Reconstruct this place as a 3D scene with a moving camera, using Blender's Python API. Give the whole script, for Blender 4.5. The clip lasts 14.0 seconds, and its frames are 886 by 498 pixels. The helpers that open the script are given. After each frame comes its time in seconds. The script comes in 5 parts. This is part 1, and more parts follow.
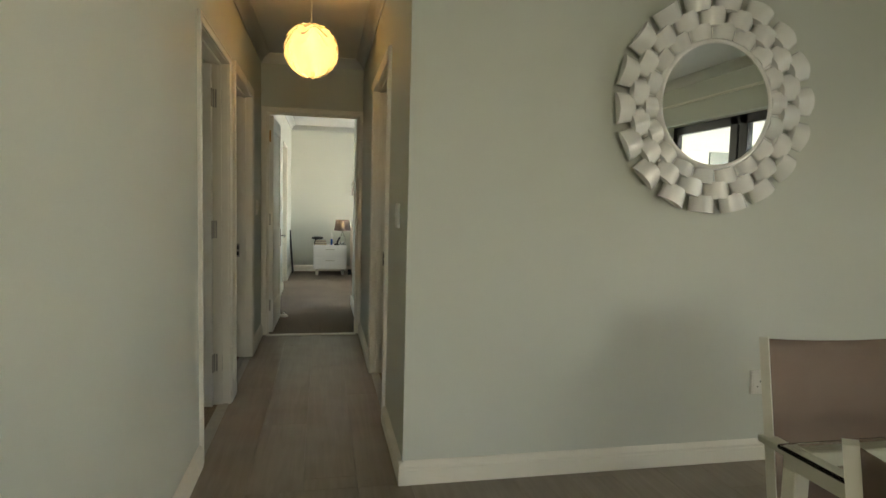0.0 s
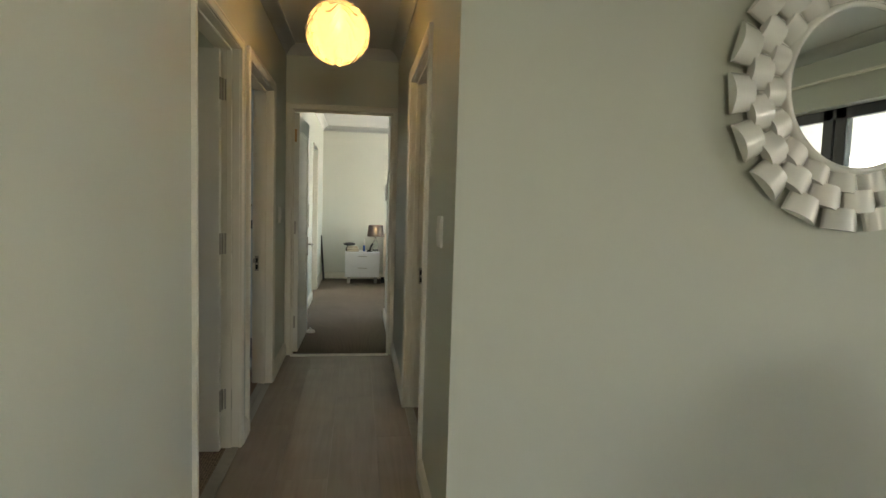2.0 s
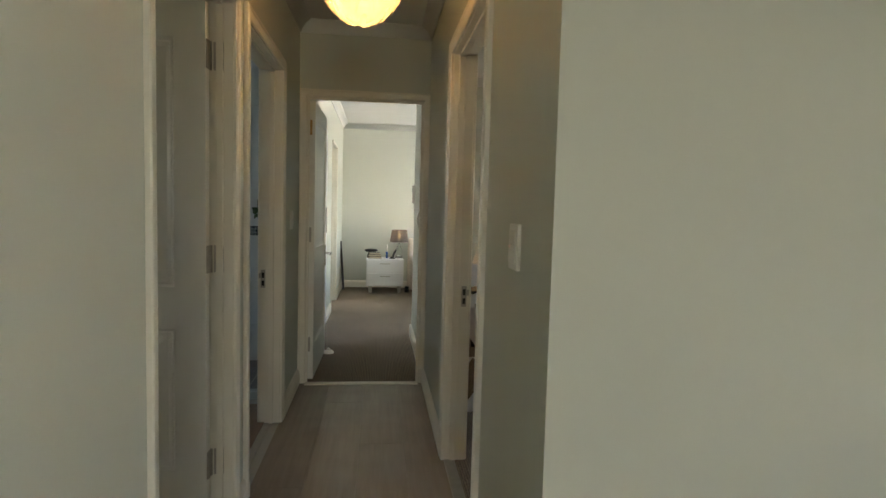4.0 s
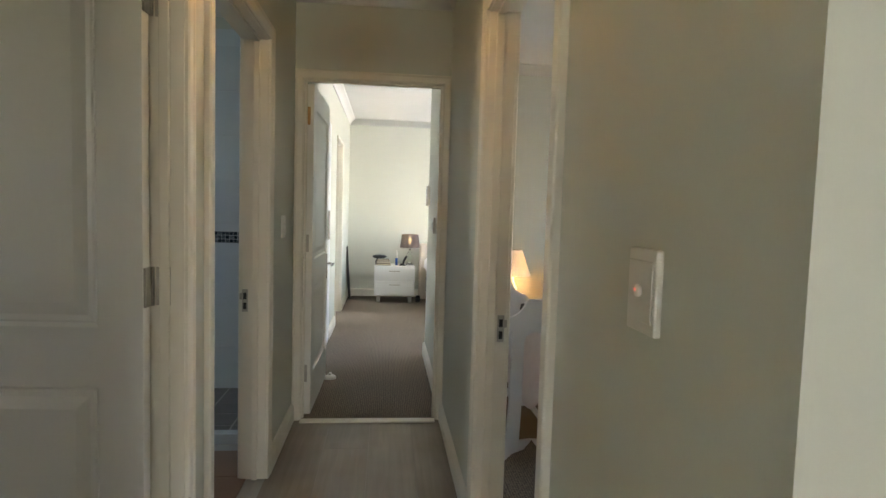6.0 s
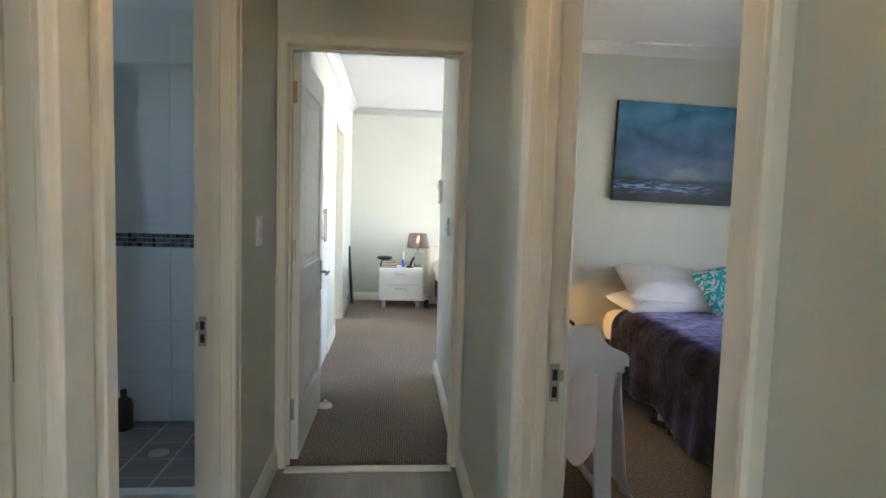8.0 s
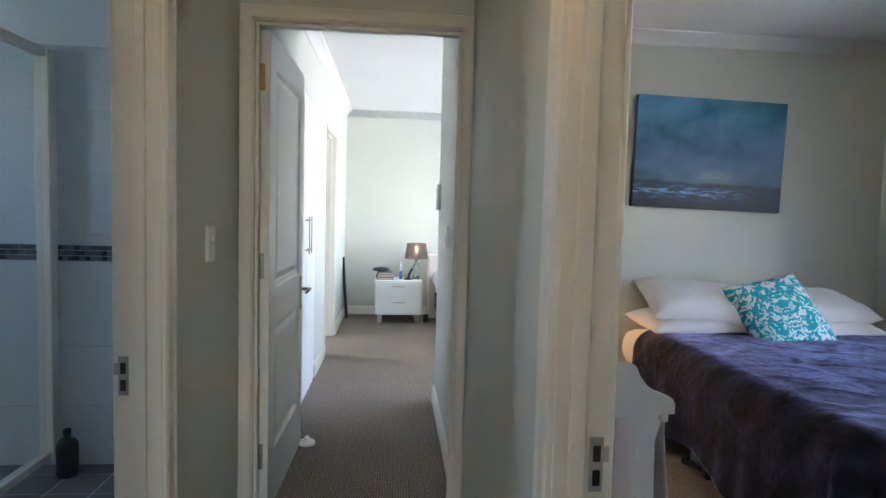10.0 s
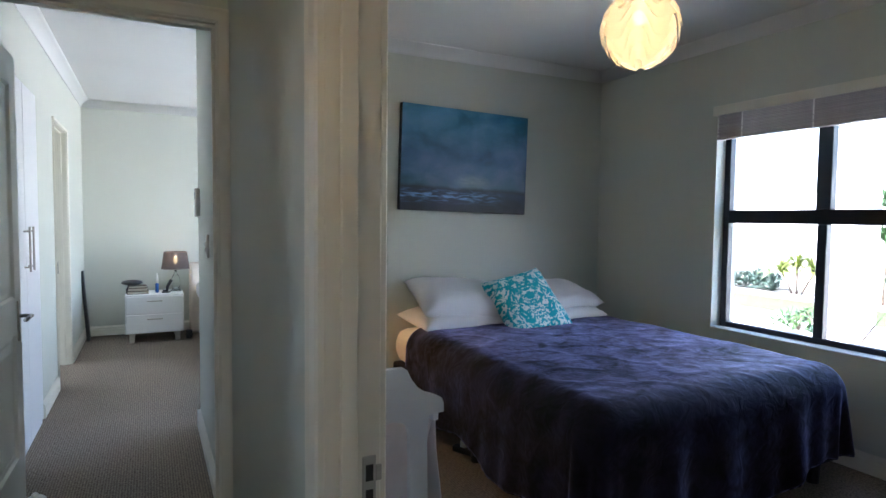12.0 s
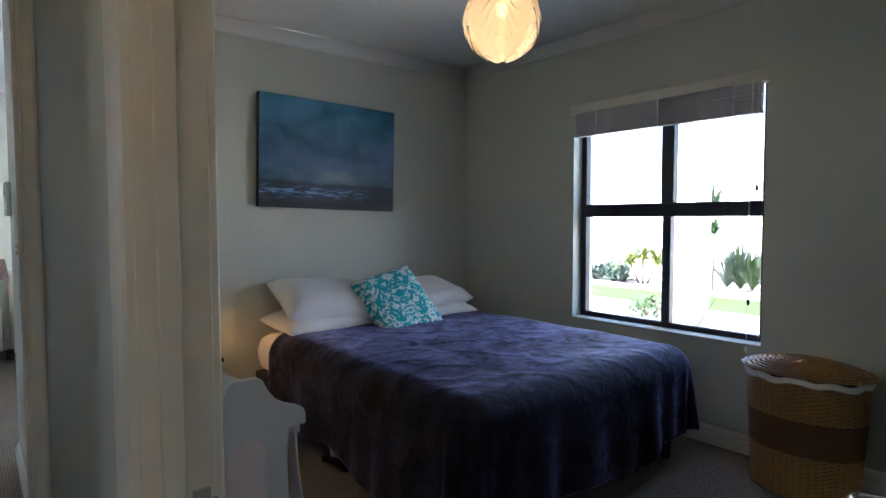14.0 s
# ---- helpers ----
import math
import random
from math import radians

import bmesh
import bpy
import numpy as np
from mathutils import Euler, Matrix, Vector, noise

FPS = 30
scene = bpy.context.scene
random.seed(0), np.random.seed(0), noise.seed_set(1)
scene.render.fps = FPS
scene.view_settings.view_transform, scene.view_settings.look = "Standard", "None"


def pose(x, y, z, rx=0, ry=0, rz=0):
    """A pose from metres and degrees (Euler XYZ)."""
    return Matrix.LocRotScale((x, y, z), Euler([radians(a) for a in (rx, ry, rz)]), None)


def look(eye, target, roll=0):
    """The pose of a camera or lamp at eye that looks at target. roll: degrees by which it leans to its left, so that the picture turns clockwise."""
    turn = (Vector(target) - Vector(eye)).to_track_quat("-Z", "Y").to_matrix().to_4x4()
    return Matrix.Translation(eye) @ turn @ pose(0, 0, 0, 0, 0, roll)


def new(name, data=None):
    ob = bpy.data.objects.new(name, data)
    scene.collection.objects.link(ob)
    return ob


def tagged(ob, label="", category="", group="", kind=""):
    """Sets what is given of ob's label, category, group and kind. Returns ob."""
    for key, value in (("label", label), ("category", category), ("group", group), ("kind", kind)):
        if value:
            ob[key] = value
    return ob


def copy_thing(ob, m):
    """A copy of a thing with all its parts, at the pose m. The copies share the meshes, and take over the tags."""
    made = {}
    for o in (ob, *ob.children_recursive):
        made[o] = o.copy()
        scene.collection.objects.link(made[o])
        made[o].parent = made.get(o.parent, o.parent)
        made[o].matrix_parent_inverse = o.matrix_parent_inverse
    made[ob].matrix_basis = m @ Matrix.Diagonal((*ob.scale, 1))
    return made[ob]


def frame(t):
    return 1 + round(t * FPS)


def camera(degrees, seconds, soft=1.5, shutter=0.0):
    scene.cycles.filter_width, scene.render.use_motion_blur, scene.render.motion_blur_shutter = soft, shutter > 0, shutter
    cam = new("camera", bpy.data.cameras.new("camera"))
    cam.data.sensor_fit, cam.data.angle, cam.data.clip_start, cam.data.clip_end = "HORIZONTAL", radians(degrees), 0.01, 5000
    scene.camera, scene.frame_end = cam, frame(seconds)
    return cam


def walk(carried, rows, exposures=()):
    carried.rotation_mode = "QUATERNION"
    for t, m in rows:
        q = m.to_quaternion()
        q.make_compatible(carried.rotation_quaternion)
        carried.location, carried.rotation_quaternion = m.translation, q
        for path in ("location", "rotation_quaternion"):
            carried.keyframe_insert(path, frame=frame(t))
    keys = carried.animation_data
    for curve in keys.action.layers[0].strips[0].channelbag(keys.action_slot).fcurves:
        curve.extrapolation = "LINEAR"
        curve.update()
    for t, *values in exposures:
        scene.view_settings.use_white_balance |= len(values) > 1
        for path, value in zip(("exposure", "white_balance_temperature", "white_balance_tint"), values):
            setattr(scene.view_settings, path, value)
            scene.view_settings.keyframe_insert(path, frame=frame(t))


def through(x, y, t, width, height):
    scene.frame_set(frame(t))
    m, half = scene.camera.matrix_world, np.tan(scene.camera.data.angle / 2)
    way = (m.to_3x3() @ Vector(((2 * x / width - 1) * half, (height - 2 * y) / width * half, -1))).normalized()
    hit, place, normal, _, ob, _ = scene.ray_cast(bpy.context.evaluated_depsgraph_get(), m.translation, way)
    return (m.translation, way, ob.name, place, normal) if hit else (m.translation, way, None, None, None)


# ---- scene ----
cam = camera(74.6, 14.0)
PATH = [
    (0, (0.088, 0.418, 1.252), (0.493, 2.37, 1.097), 1.5),
    (0.5, (0.106, 0.563, 1.282), (0.477, 2.522, 1.128), 1.4),
    (1, (0.128, 0.69, 1.272), (0.461, 2.656, 1.118), 1.5),
    (1.5, (0.132, 0.857, 1.272), (0.438, 2.827, 1.121), 1.6),
    (2, (0.129, 1.008, 1.292), (0.42, 2.981, 1.141), 1.7),
    (2.5, (0.134, 1.169, 1.294), (0.411, 3.144, 1.144), 1.7),
    (3, (0.152, 1.35, 1.304), (0.412, 3.328, 1.159), 1.7),
    (3.5, (0.12, 1.543, 1.294), (0.359, 3.523, 1.146), 1.5),
    (3.7, (0.088, 1.627, 1.29), (0.321, 3.608, 1.144), 1.5),
    (5.8, (0.096, 2.374, 1.278), (0.291, 4.36, 1.144), 1.8),
    (6, (0.078, 2.435, 1.295), (0.275, 4.42, 1.159), 1.7),
    (6.5, (0.073, 2.596, 1.297), (0.265, 4.582, 1.16), 1.9),
    (7, (0.092, 2.789, 1.294), (0.275, 4.776, 1.16), 2.0),
    (7.5, (0.099, 2.942, 1.309), (0.273, 4.929, 1.164), 1.7),
    (7.7, (0.082, 3.013, 1.311), (0.26, 4.999, 1.157), 1.7),
    (9.8, (0.137, 3.568, 1.292), (0.283, 5.559, 1.177), 1.3),
    (10, (0.144, 3.588, 1.301), (0.313, 5.577, 1.178), 1.5),
    (10.5, (0.16, 3.63, 1.31), (0.473, 5.602, 1.192), 1.4),
    (11, (0.172, 3.648, 1.314), (0.727, 5.566, 1.205), 1.0),
    (11.5, (0.17, 3.643, 1.321), (0.919, 5.495, 1.215), 0.8),
    (12, (0.176, 3.628, 1.329), (1.075, 5.411, 1.222), 0.6),
    (12.5, (0.179, 3.616, 1.33), (1.174, 5.348, 1.226), 0.4),
    (13, (0.18, 3.631, 1.33), (1.275, 5.302, 1.224), 0.2),
    (13.5, (0.193, 3.655, 1.323), (1.375, 5.265, 1.217), 0.1),
    (14, (0.265, 3.72, 1.299), (1.53, 5.265, 1.197), -0.1),
]
EXPOSURES = [(0, 3.5, 7900, 10), (3.7, 3.55, 7700, 12), (6.0, 4.1, 7300, 16), (7.7, 4.35, 6600, 15), (10.0, 4.35, 6050, 16), (11.0, 4.15, 5850, 15), (12.0, 3.75, 5850, 15), (14.0, 3.4, 6000, 16)]
walk(cam, [(t, look(eye, target, roll)) for t, eye, target, roll in PATH], EXPOSURES)

# ---- world, sun, large lights ----
LAMP_HALL, LAMP_GUEST, LAMP_BED, LAMP_SIDE = 0.42, 0.19, 0.09, 0.8   # bulbs, watts
SUN_ELEV, SUN_AZ = 55.0, 300.0
world = bpy.data.worlds.new("sky")
scene.world = world
world.use_nodes = True
wn = world.node_tree.nodes
sky = wn.new("ShaderNodeTexSky")
sky.sky_type = "NISHITA"
sky.sun_disc = False
sky.sun_elevation = radians(SUN_ELEV)
sky.sun_rotation = radians(SUN_AZ)
sky.air_density, sky.dust_density = 1.0, 2.0
world.node_tree.links.new(sky.outputs[0], wn["Background"].inputs[0])
wn["Background"].inputs[1].default_value = 0.15

az = radians(SUN_AZ)
el = radians(SUN_ELEV)
sun_dir = Vector((math.sin(az) * math.cos(el), math.cos(az) * math.cos(el), math.sin(el)))
sun = new("sun", bpy.data.lights.new("sun", "SUN"))
sun.data.energy, sun.data.angle, sun.data.color = 5.0, radians(0.53), (1.0, 0.95, 0.88)
sun.matrix_world = look(sun_dir * 40, (0, 0, 0))


def unseen_window_light(x, y0, y1, z0, z1, facing, power, color=(0.86, 0.93, 1.0)):
    """Sky light through an opening that is never in view, from the plane x."""
    lamp = bpy.data.lights.new("added_window_light", "AREA")
    lamp.shape, lamp.size, lamp.size_y = "RECTANGLE", y1 - y0, z1 - z0
    lamp.energy, lamp.color = power, color
    ob = new("added_window_light", lamp)
    c = Vector((x, (y0 + y1) / 2, (z0 + z1) / 2))
    ob.matrix_world = look(c, c + Vector((facing, 0, -0.001)))


unseen_window_light(3.80, 8.1, 10.3, 0.35, 2.1, -1, 1.55, (0.50, 0.75, 1.0))
# west windows are assumed; lamps added to light bathroom, ensuite and small room
unseen_window_light(-3.33, 5.5, 6.0, 1.6, 2.05, 1, 0.36, (0.56, 0.77, 1.0))
unseen_window_light(-3.33, 9.0, 10.2, 1.0, 2.1, 1, 1.9)
# added fill, tinted warm to brown the open door leaf
unseen_window_light(-3.33, 2.2, 2.8, 1.5, 2.0, 1, 0.15, (1.0, 0.86, 0.74))

# no known window here: lamp added to light the mirror wall from behind
back = bpy.data.lights.new("added_window_light", "AREA")
back.shape, back.size, back.size_y, back.energy, back.color = "RECTANGLE", 1.8, 1.4, 4.5, (1.0, 0.95, 0.88)
new("added_window_light", back).matrix_world = look((0.55, -6.05, 1.65), (0.55, 0, 1.65))


def bulb_light(place, power, radius=0.035, color=(1.0, 0.70, 0.38)):
    lamp = bpy.data.lights.new("bulb_light", "POINT")
    lamp.energy, lamp.color, lamp.shadow_soft_size = power, color, radius
    new("bulb_light", lamp).location = place

# ---- materials ----
def material(name, color, rough=0.6, metal=0.0, spread=0.08, scale=3.0, fine=60.0, bump=0.05, depth=0.002, sheen=0.0, spec=0.5, coat=0.0, each=0.0):
    """Principled paint with stains at two scales and a fine relief. each: how far single objects differ."""
    m = bpy.data.materials.new(name)
    m.use_nodes = True
    nt, ns = m.node_tree, m.node_tree.nodes
    b = ns["Principled BSDF"]
    b.inputs["Roughness"].default_value, b.inputs["Metallic"].default_value = rough, metal
    b.inputs["Specular IOR Level"].default_value = spec
    b.inputs["Coat Weight"].default_value = coat
    b.inputs["Sheen Weight"].default_value = sheen
    tc = ns.new("ShaderNodeTexCoord")
    big, small = ns.new("ShaderNodeTexNoise"), ns.new("ShaderNodeTexNoise")
    big.inputs["Scale"].default_value, big.inputs["Detail"].default_value = scale, 5
    small.inputs["Scale"].default_value, small.inputs["Detail"].default_value = fine, 3
    nt.links.new(tc.outputs["Object"], big.inputs["Vector"])
    nt.links.new(tc.outputs["Object"], small.inputs["Vector"])
    add = ns.new("ShaderNodeMath")
    add.operation = "MULTIPLY_ADD"
    add.inputs[1].default_value = 0.35
    nt.links.new(small.outputs["Fac"], add.inputs[0])
    nt.links.new(big.outputs["Fac"], add.inputs[2])
    ramp = ns.new("ShaderNodeMapRange")
    ramp.inputs["From Min"].default_value, ramp.inputs["From Max"].default_value = 0.35, 1.0
    ramp.inputs["To Min"].default_value, ramp.inputs["To Max"].default_value = 1 - spread, 1 + spread
    nt.links.new(add.outputs[0], ramp.inputs["Value"])
    last = ramp.outputs[0]
    if each:
        info = ns.new("ShaderNodeObjectInfo")
        vary = ns.new("ShaderNodeMapRange")
        vary.inputs["To Min"].default_value, vary.inputs["To Max"].default_value = 1 - each, 1 + each
        nt.links.new(info.outputs["Random"], vary.inputs["Value"])
        mul = ns.new("ShaderNodeMath")
        mul.operation = "MULTIPLY"
        nt.links.new(last, mul.inputs[0])
        nt.links.new(vary.outputs[0], mul.inputs[1])
        last = mul.outputs[0]
    mix = ns.new("ShaderNodeVectorMath")
    mix.operation = "SCALE"
    mix.inputs[0].default_value = color
    nt.links.new(last, mix.inputs["Scale"])
    nt.links.new(mix.outputs[0], b.inputs["Base Color"])
    if bump:
        bp = ns.new("ShaderNodeBump")
        bp.inputs["Strength"].default_value, bp.inputs["Distance"].default_value = bump, depth
        nt.links.new(small.outputs["Fac"], bp.inputs["Height"])
        nt.links.new(bp.outputs[0], b.inputs["Normal"])
    return m


WALL = material("sage_wall_paint", (0.60, 0.615, 0.545), 0.62, spread=0.03, scale=1.3, fine=220, bump=0.18, depth=0.0012)
CEIL = material("white_ceiling_paint", (0.74, 0.74, 0.72), 0.8, spread=0.03, scale=1.5, fine=150, bump=0.15)
TRIM = material("white_gloss_trim", (0.76, 0.73, 0.64), 0.36, spread=0.025, scale=4, fine=200, bump=0.025)
DOORW = material("white_door_enamel", (0.76, 0.75, 0.70), 0.36, spread=0.03, scale=3, fine=120, bump=0.06)
CUPW = material("white_melamine", (0.80, 0.81, 0.82), 0.3, spread=0.02, scale=3, fine=80, bump=0.02)
METAL = material("brushed_steel", (0.42, 0.40, 0.36), 0.34, 0.95, spread=0.12, scale=20, fine=300, bump=0.05)
CHROME = material("chrome", (0.75, 0.75, 0.75), 0.12, 1.0, spread=0.03, bump=0)
BRASS = material("raw_brass_hinge", (0.50, 0.30, 0.14), 0.45, 0.6, spread=0.2, scale=40)
PLASTIC = material("white_switch_plastic", (0.78, 0.77, 0.72), 0.35, spread=0.02, bump=0)
# near-black colour for the shade inside holes that are not cut
HOLE_SHADE = material("painted_hole_shade", (0.02, 0.02, 0.02), 0.7, bump=0)
ALU = material("charcoal_aluminium", (0.022, 0.026, 0.036), 0.42, 0.3, spread=0.1, scale=8, bump=0.03)
TILEW = material("white_wall_tile", (0.62, 0.67, 0.70), 0.16, spread=0.03, scale=2, fine=40, bump=0.02, each=0.02)
TILEG = material("grey_floor_tile", (0.15, 0.145, 0.145), 0.45, spread=0.18, scale=6, fine=90, bump=0.1, each=0.08)
TILEB = material("brown_floor_tile", (0.24, 0.15, 0.10), 0.45, spread=0.12, scale=5, fine=70, bump=0.08, each=0.05)
GROUTW = material("white_grout", (0.62, 0.67, 0.70), 0.5, spread=0.03, fine=200, bump=0.1)
GROUT = material("pale_grout", (0.45, 0.44, 0.42), 0.9, spread=0.08, fine=200, bump=0.2)
WHITEGLOSS = material("white_lacquer", (0.82, 0.81, 0.77), 0.2, spread=0.02, scale=8, bump=0.02, coat=0.4)
CRIBW = material("white_crib_paint", (0.76, 0.76, 0.78), 0.4, spread=0.03, scale=6, fine=90, bump=0.05)
LINEN = material("white_cotton", (0.80, 0.77, 0.76), 0.85, spread=0.04, scale=9, fine=400, bump=0.2, depth=0.001, sheen=0.2)
PINK = material("pale_muslin", (0.80, 0.73, 0.73), 0.9, spread=0.05, scale=9, fine=300, bump=0.25, sheen=0.3)
SHEET = material("cream_fitted_sheet", (0.80, 0.72, 0.62), 0.85, spread=0.05, scale=7, fine=300, bump=0.2)
DARKBASE = material("charcoal_bed_base", (0.025, 0.022, 0.026), 0.8, spread=0.2, scale=14, fine=300, bump=0.2)
BLACKM = material("black_paint", (0.015, 0.015, 0.018), 0.45, spread=0.2, bump=0.03)
SLING = material("brown_sling_mesh", (0.185, 0.115, 0.078), 0.75, spread=0.07, scale=7, fine=500, bump=0.4, depth=0.001)
CHAIRW = material("cream_chair_metal", (0.66, 0.63, 0.53), 0.35, spread=0.03, scale=6, bump=0.02)
BOOKC = material("brown_book_cover", (0.10, 0.06, 0.04), 0.6, spread=0.2, scale=20)
PAPER = material("book_pages", (0.66, 0.58, 0.44), 0.85, spread=0.1, fine=300, bump=0.2)
BLUEP = material("blue_plastic", (0.03, 0.14, 0.5), 0.3, bump=0)
SHADEG = material("taupe_lamp_trim", (0.20, 0.155, 0.15), 0.85, spread=0.08, fine=400, bump=0.3)
BLIND = material("pale_wooden_slat", (0.44, 0.40, 0.41), 0.5, spread=0.1, scale=20, fine=120, bump=0.1, each=0.06)
WICKER = material("honey_wicker", (0.40, 0.205, 0.065), 0.38, spread=0.22, scale=30, fine=160, bump=0.2)
WICKERD = material("brown_wicker", (0.15, 0.06, 0.02), 0.5, spread=0.22, scale=30, fine=160, bump=0.2)
PLASTER = material("white_render", (0.80, 0.80, 0.78), 0.9, spread=0.05, scale=1.2, fine=60, bump=0.3, depth=0.004)
PAVING = material("pale_paving", (0.70, 0.67, 0.62), 0.85, spread=0.1, scale=1.0, fine=30, bump=0.3)
LAWN = material("lawn_grass", (0.022, 0.050, 0.003), 0.9, spread=0.3, scale=1.5, fine=60, bump=0.5, depth=0.02)
SOIL = material("pebble_bed", (0.33, 0.31, 0.30), 0.9, spread=0.3, scale=6, fine=40, bump=0.6, depth=0.03)
LEAFY = material("yellow_green_leaf", (0.12, 0.15, 0.02), 0.5, spread=0.25, scale=6, bump=0)
LEAFG = material("green_leaf", (0.035, 0.075, 0.02), 0.5, spread=0.25, scale=6, bump=0)
LEAFB = material("blue_green_leaf", (0.04, 0.07, 0.055), 0.55, spread=0.2, scale=6, bump=0)
TRUNK = material("rough_bark", (0.16, 0.12, 0.09), 0.9, spread=0.3, scale=20, bump=0.5)
DRYLEAF = material("dry_brown_leaf", (0.055, 0.036, 0.026), 0.8, spread=0.25, scale=20, bump=0.2)
ROOFM = material("grey_roof_sheet", (0.25, 0.25, 0.26), 0.6, spread=0.1)
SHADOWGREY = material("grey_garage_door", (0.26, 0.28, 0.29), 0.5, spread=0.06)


def nodes_of(name):
    m = bpy.data.materials.new(name)
    m.use_nodes = True
    return m, m.node_tree, m.node_tree.nodes, m.node_tree.nodes["Principled BSDF"]


def laminate():
    m, nt, ns, b = nodes_of("grey_oak_laminate")
    tc, mp, grain, cloud = ns.new("ShaderNodeTexCoord"), ns.new("ShaderNodeMapping"), ns.new("ShaderNodeTexNoise"), ns.new("ShaderNodeTexNoise")
    info = ns.new("ShaderNodeObjectInfo")
    shift = ns.new("ShaderNodeVectorMath")
    shift.operation = "MULTIPLY_ADD"
    shift.inputs[1].default_value = (7, 9, 5)
    nt.links.new(info.outputs["Random"], shift.inputs[0])
    nt.links.new(tc.outputs["Object"], shift.inputs[2])
    nt.links.new(shift.outputs[0], mp.inputs["Vector"])
    mp.inputs["Scale"].default_value = (26, 1.6, 10)
    nt.links.new(mp.outputs[0], grain.inputs["Vector"])
    grain.inputs["Scale"].default_value, grain.inputs["Detail"].default_value, grain.inputs["Distortion"].default_value = 1.5, 8, 0.6
    nt.links.new(shift.outputs[0], cloud.inputs["Vector"])
    cloud.inputs["Scale"].default_value = 3.5
    ramp = ns.new("ShaderNodeValToRGB")
    ramp.color_ramp.elements[0].position, ramp.color_ramp.elements[1].position = 0.28, 0.75
    ramp.color_ramp.elements[0].color, ramp.color_ramp.elements[1].color = (0.20, 0.158, 0.122, 1), (0.32, 0.262, 0.21, 1)
    mixv = ns.new("ShaderNodeMath")
    mixv.operation = "MULTIPLY_ADD"
    mixv.inputs[1].default_value = 0.5
    half = ns.new("ShaderNodeMath")
    half.operation = "MULTIPLY"
    half.inputs[1].default_value = 0.5
    nt.links.new(cloud.outputs["Fac"], half.inputs[0])
    nt.links.new(grain.outputs["Fac"], mixv.inputs[0])
    nt.links.new(half.outputs[0], mixv.inputs[2])
    nt.links.new(mixv.outputs[0], ramp.inputs["Fac"])
    vary = ns.new("ShaderNodeMapRange")
    vary.inputs["To Min"].default_value, vary.inputs["To Max"].default_value = 0.94, 1.06
    nt.links.new(info.outputs["Random"], vary.inputs["Value"])
    sc = ns.new("ShaderNodeVectorMath")
    sc.operation = "SCALE"
    nt.links.new(ramp.outputs["Color"], sc.inputs[0])
    nt.links.new(vary.outputs[0], sc.inputs["Scale"])
    nt.links.new(sc.outputs[0], b.inputs["Base Color"])
    b.inputs["Roughness"].default_value = 0.38
    bp = ns.new("ShaderNodeBump")
    bp.inputs["Strength"].default_value, bp.inputs["Distance"].default_value = 0.15, 0.001
    nt.links.new(grain.outputs["Fac"], bp.inputs["Height"])
    nt.links.new(bp.outputs[0], b.inputs["Normal"])
    return m


def ribbed_carpet():
    m, nt, ns, b = nodes_of("ribbed_brown_carpet")
    tc, wave, tuft, stain = ns.new("ShaderNodeTexCoord"), ns.new("ShaderNodeTexWave"), ns.new("ShaderNodeTexNoise"), ns.new("ShaderNodeTexNoise")
    mp = ns.new("ShaderNodeMapping")
    nt.links.new(tc.outputs["Object"], mp.inputs["Vector"])
    wave.wave_type, wave.bands_direction, wave.wave_profile = "BANDS", "X", "SIN"
    wave.inputs["Scale"].default_value = 2 * math.pi / 20 / 0.0125
    wave.inputs["Distortion"].default_value, wave.inputs["Detail"].default_value, wave.inputs["Detail Scale"].default_value = 1.8, 3.0, 4.0
    nt.links.new(mp.outputs[0], wave.inputs["Vector"])
    nt.links.new(mp.outputs[0], tuft.inputs["Vector"])
    nt.links.new(mp.outputs[0], stain.inputs["Vector"])
    tuft.inputs["Scale"].default_value, tuft.inputs["Detail"].default_value = 85, 4
    stain.inputs["Scale"].default_value, stain.inputs["Detail"].default_value = 2.2, 4
    ramp = ns.new("ShaderNodeValToRGB")
    ramp.color_ramp.elements[0].position, ramp.color_ramp.elements[1].position = 0.25, 0.8
    ramp.color_ramp.elements[0].color, ramp.color_ramp.elements[1].color = (0.085, 0.068, 0.054, 1), (0.45, 0.375, 0.30, 1)
    f = ns.new("ShaderNodeMath")
    f.operation = "MULTIPLY_ADD"
    f.inputs[1].default_value = 0.17
    t2 = ns.new("ShaderNodeMath")
    t2.operation = "MULTIPLY"
    t2.inputs[1].default_value = 0.80
    nt.links.new(tuft.outputs["Fac"], t2.inputs[0])
    nt.links.new(wave.outputs["Fac"], f.inputs[0])
    nt.links.new(t2.outputs[0], f.inputs[2])
    nt.links.new(f.outputs[0], ramp.inputs["Fac"])
    vary = ns.new("ShaderNodeMapRange")
    vary.inputs["To Min"].default_value, vary.inputs["To Max"].default_value = 0.85, 1.15
    nt.links.new(stain.outputs["Fac"], vary.inputs["Value"])
    sc = ns.new("ShaderNodeVectorMath")
    sc.operation = "SCALE"
    nt.links.new(ramp.outputs["Color"], sc.inputs[0])
    nt.links.new(vary.outputs[0], sc.inputs["Scale"])
    nt.links.new(sc.outputs[0], b.inputs["Base Color"])
    b.inputs["Roughness"].default_value, b.inputs["Specular IOR Level"].default_value = 0.95, 0.1
    bp = ns.new("ShaderNodeBump")
    bp.inputs["Strength"].default_value, bp.inputs["Distance"].default_value = 0.35, 0.003
    nt.links.new(f.outputs[0], bp.inputs["Height"])
    nt.links.new(bp.outputs[0], b.inputs["Normal"])
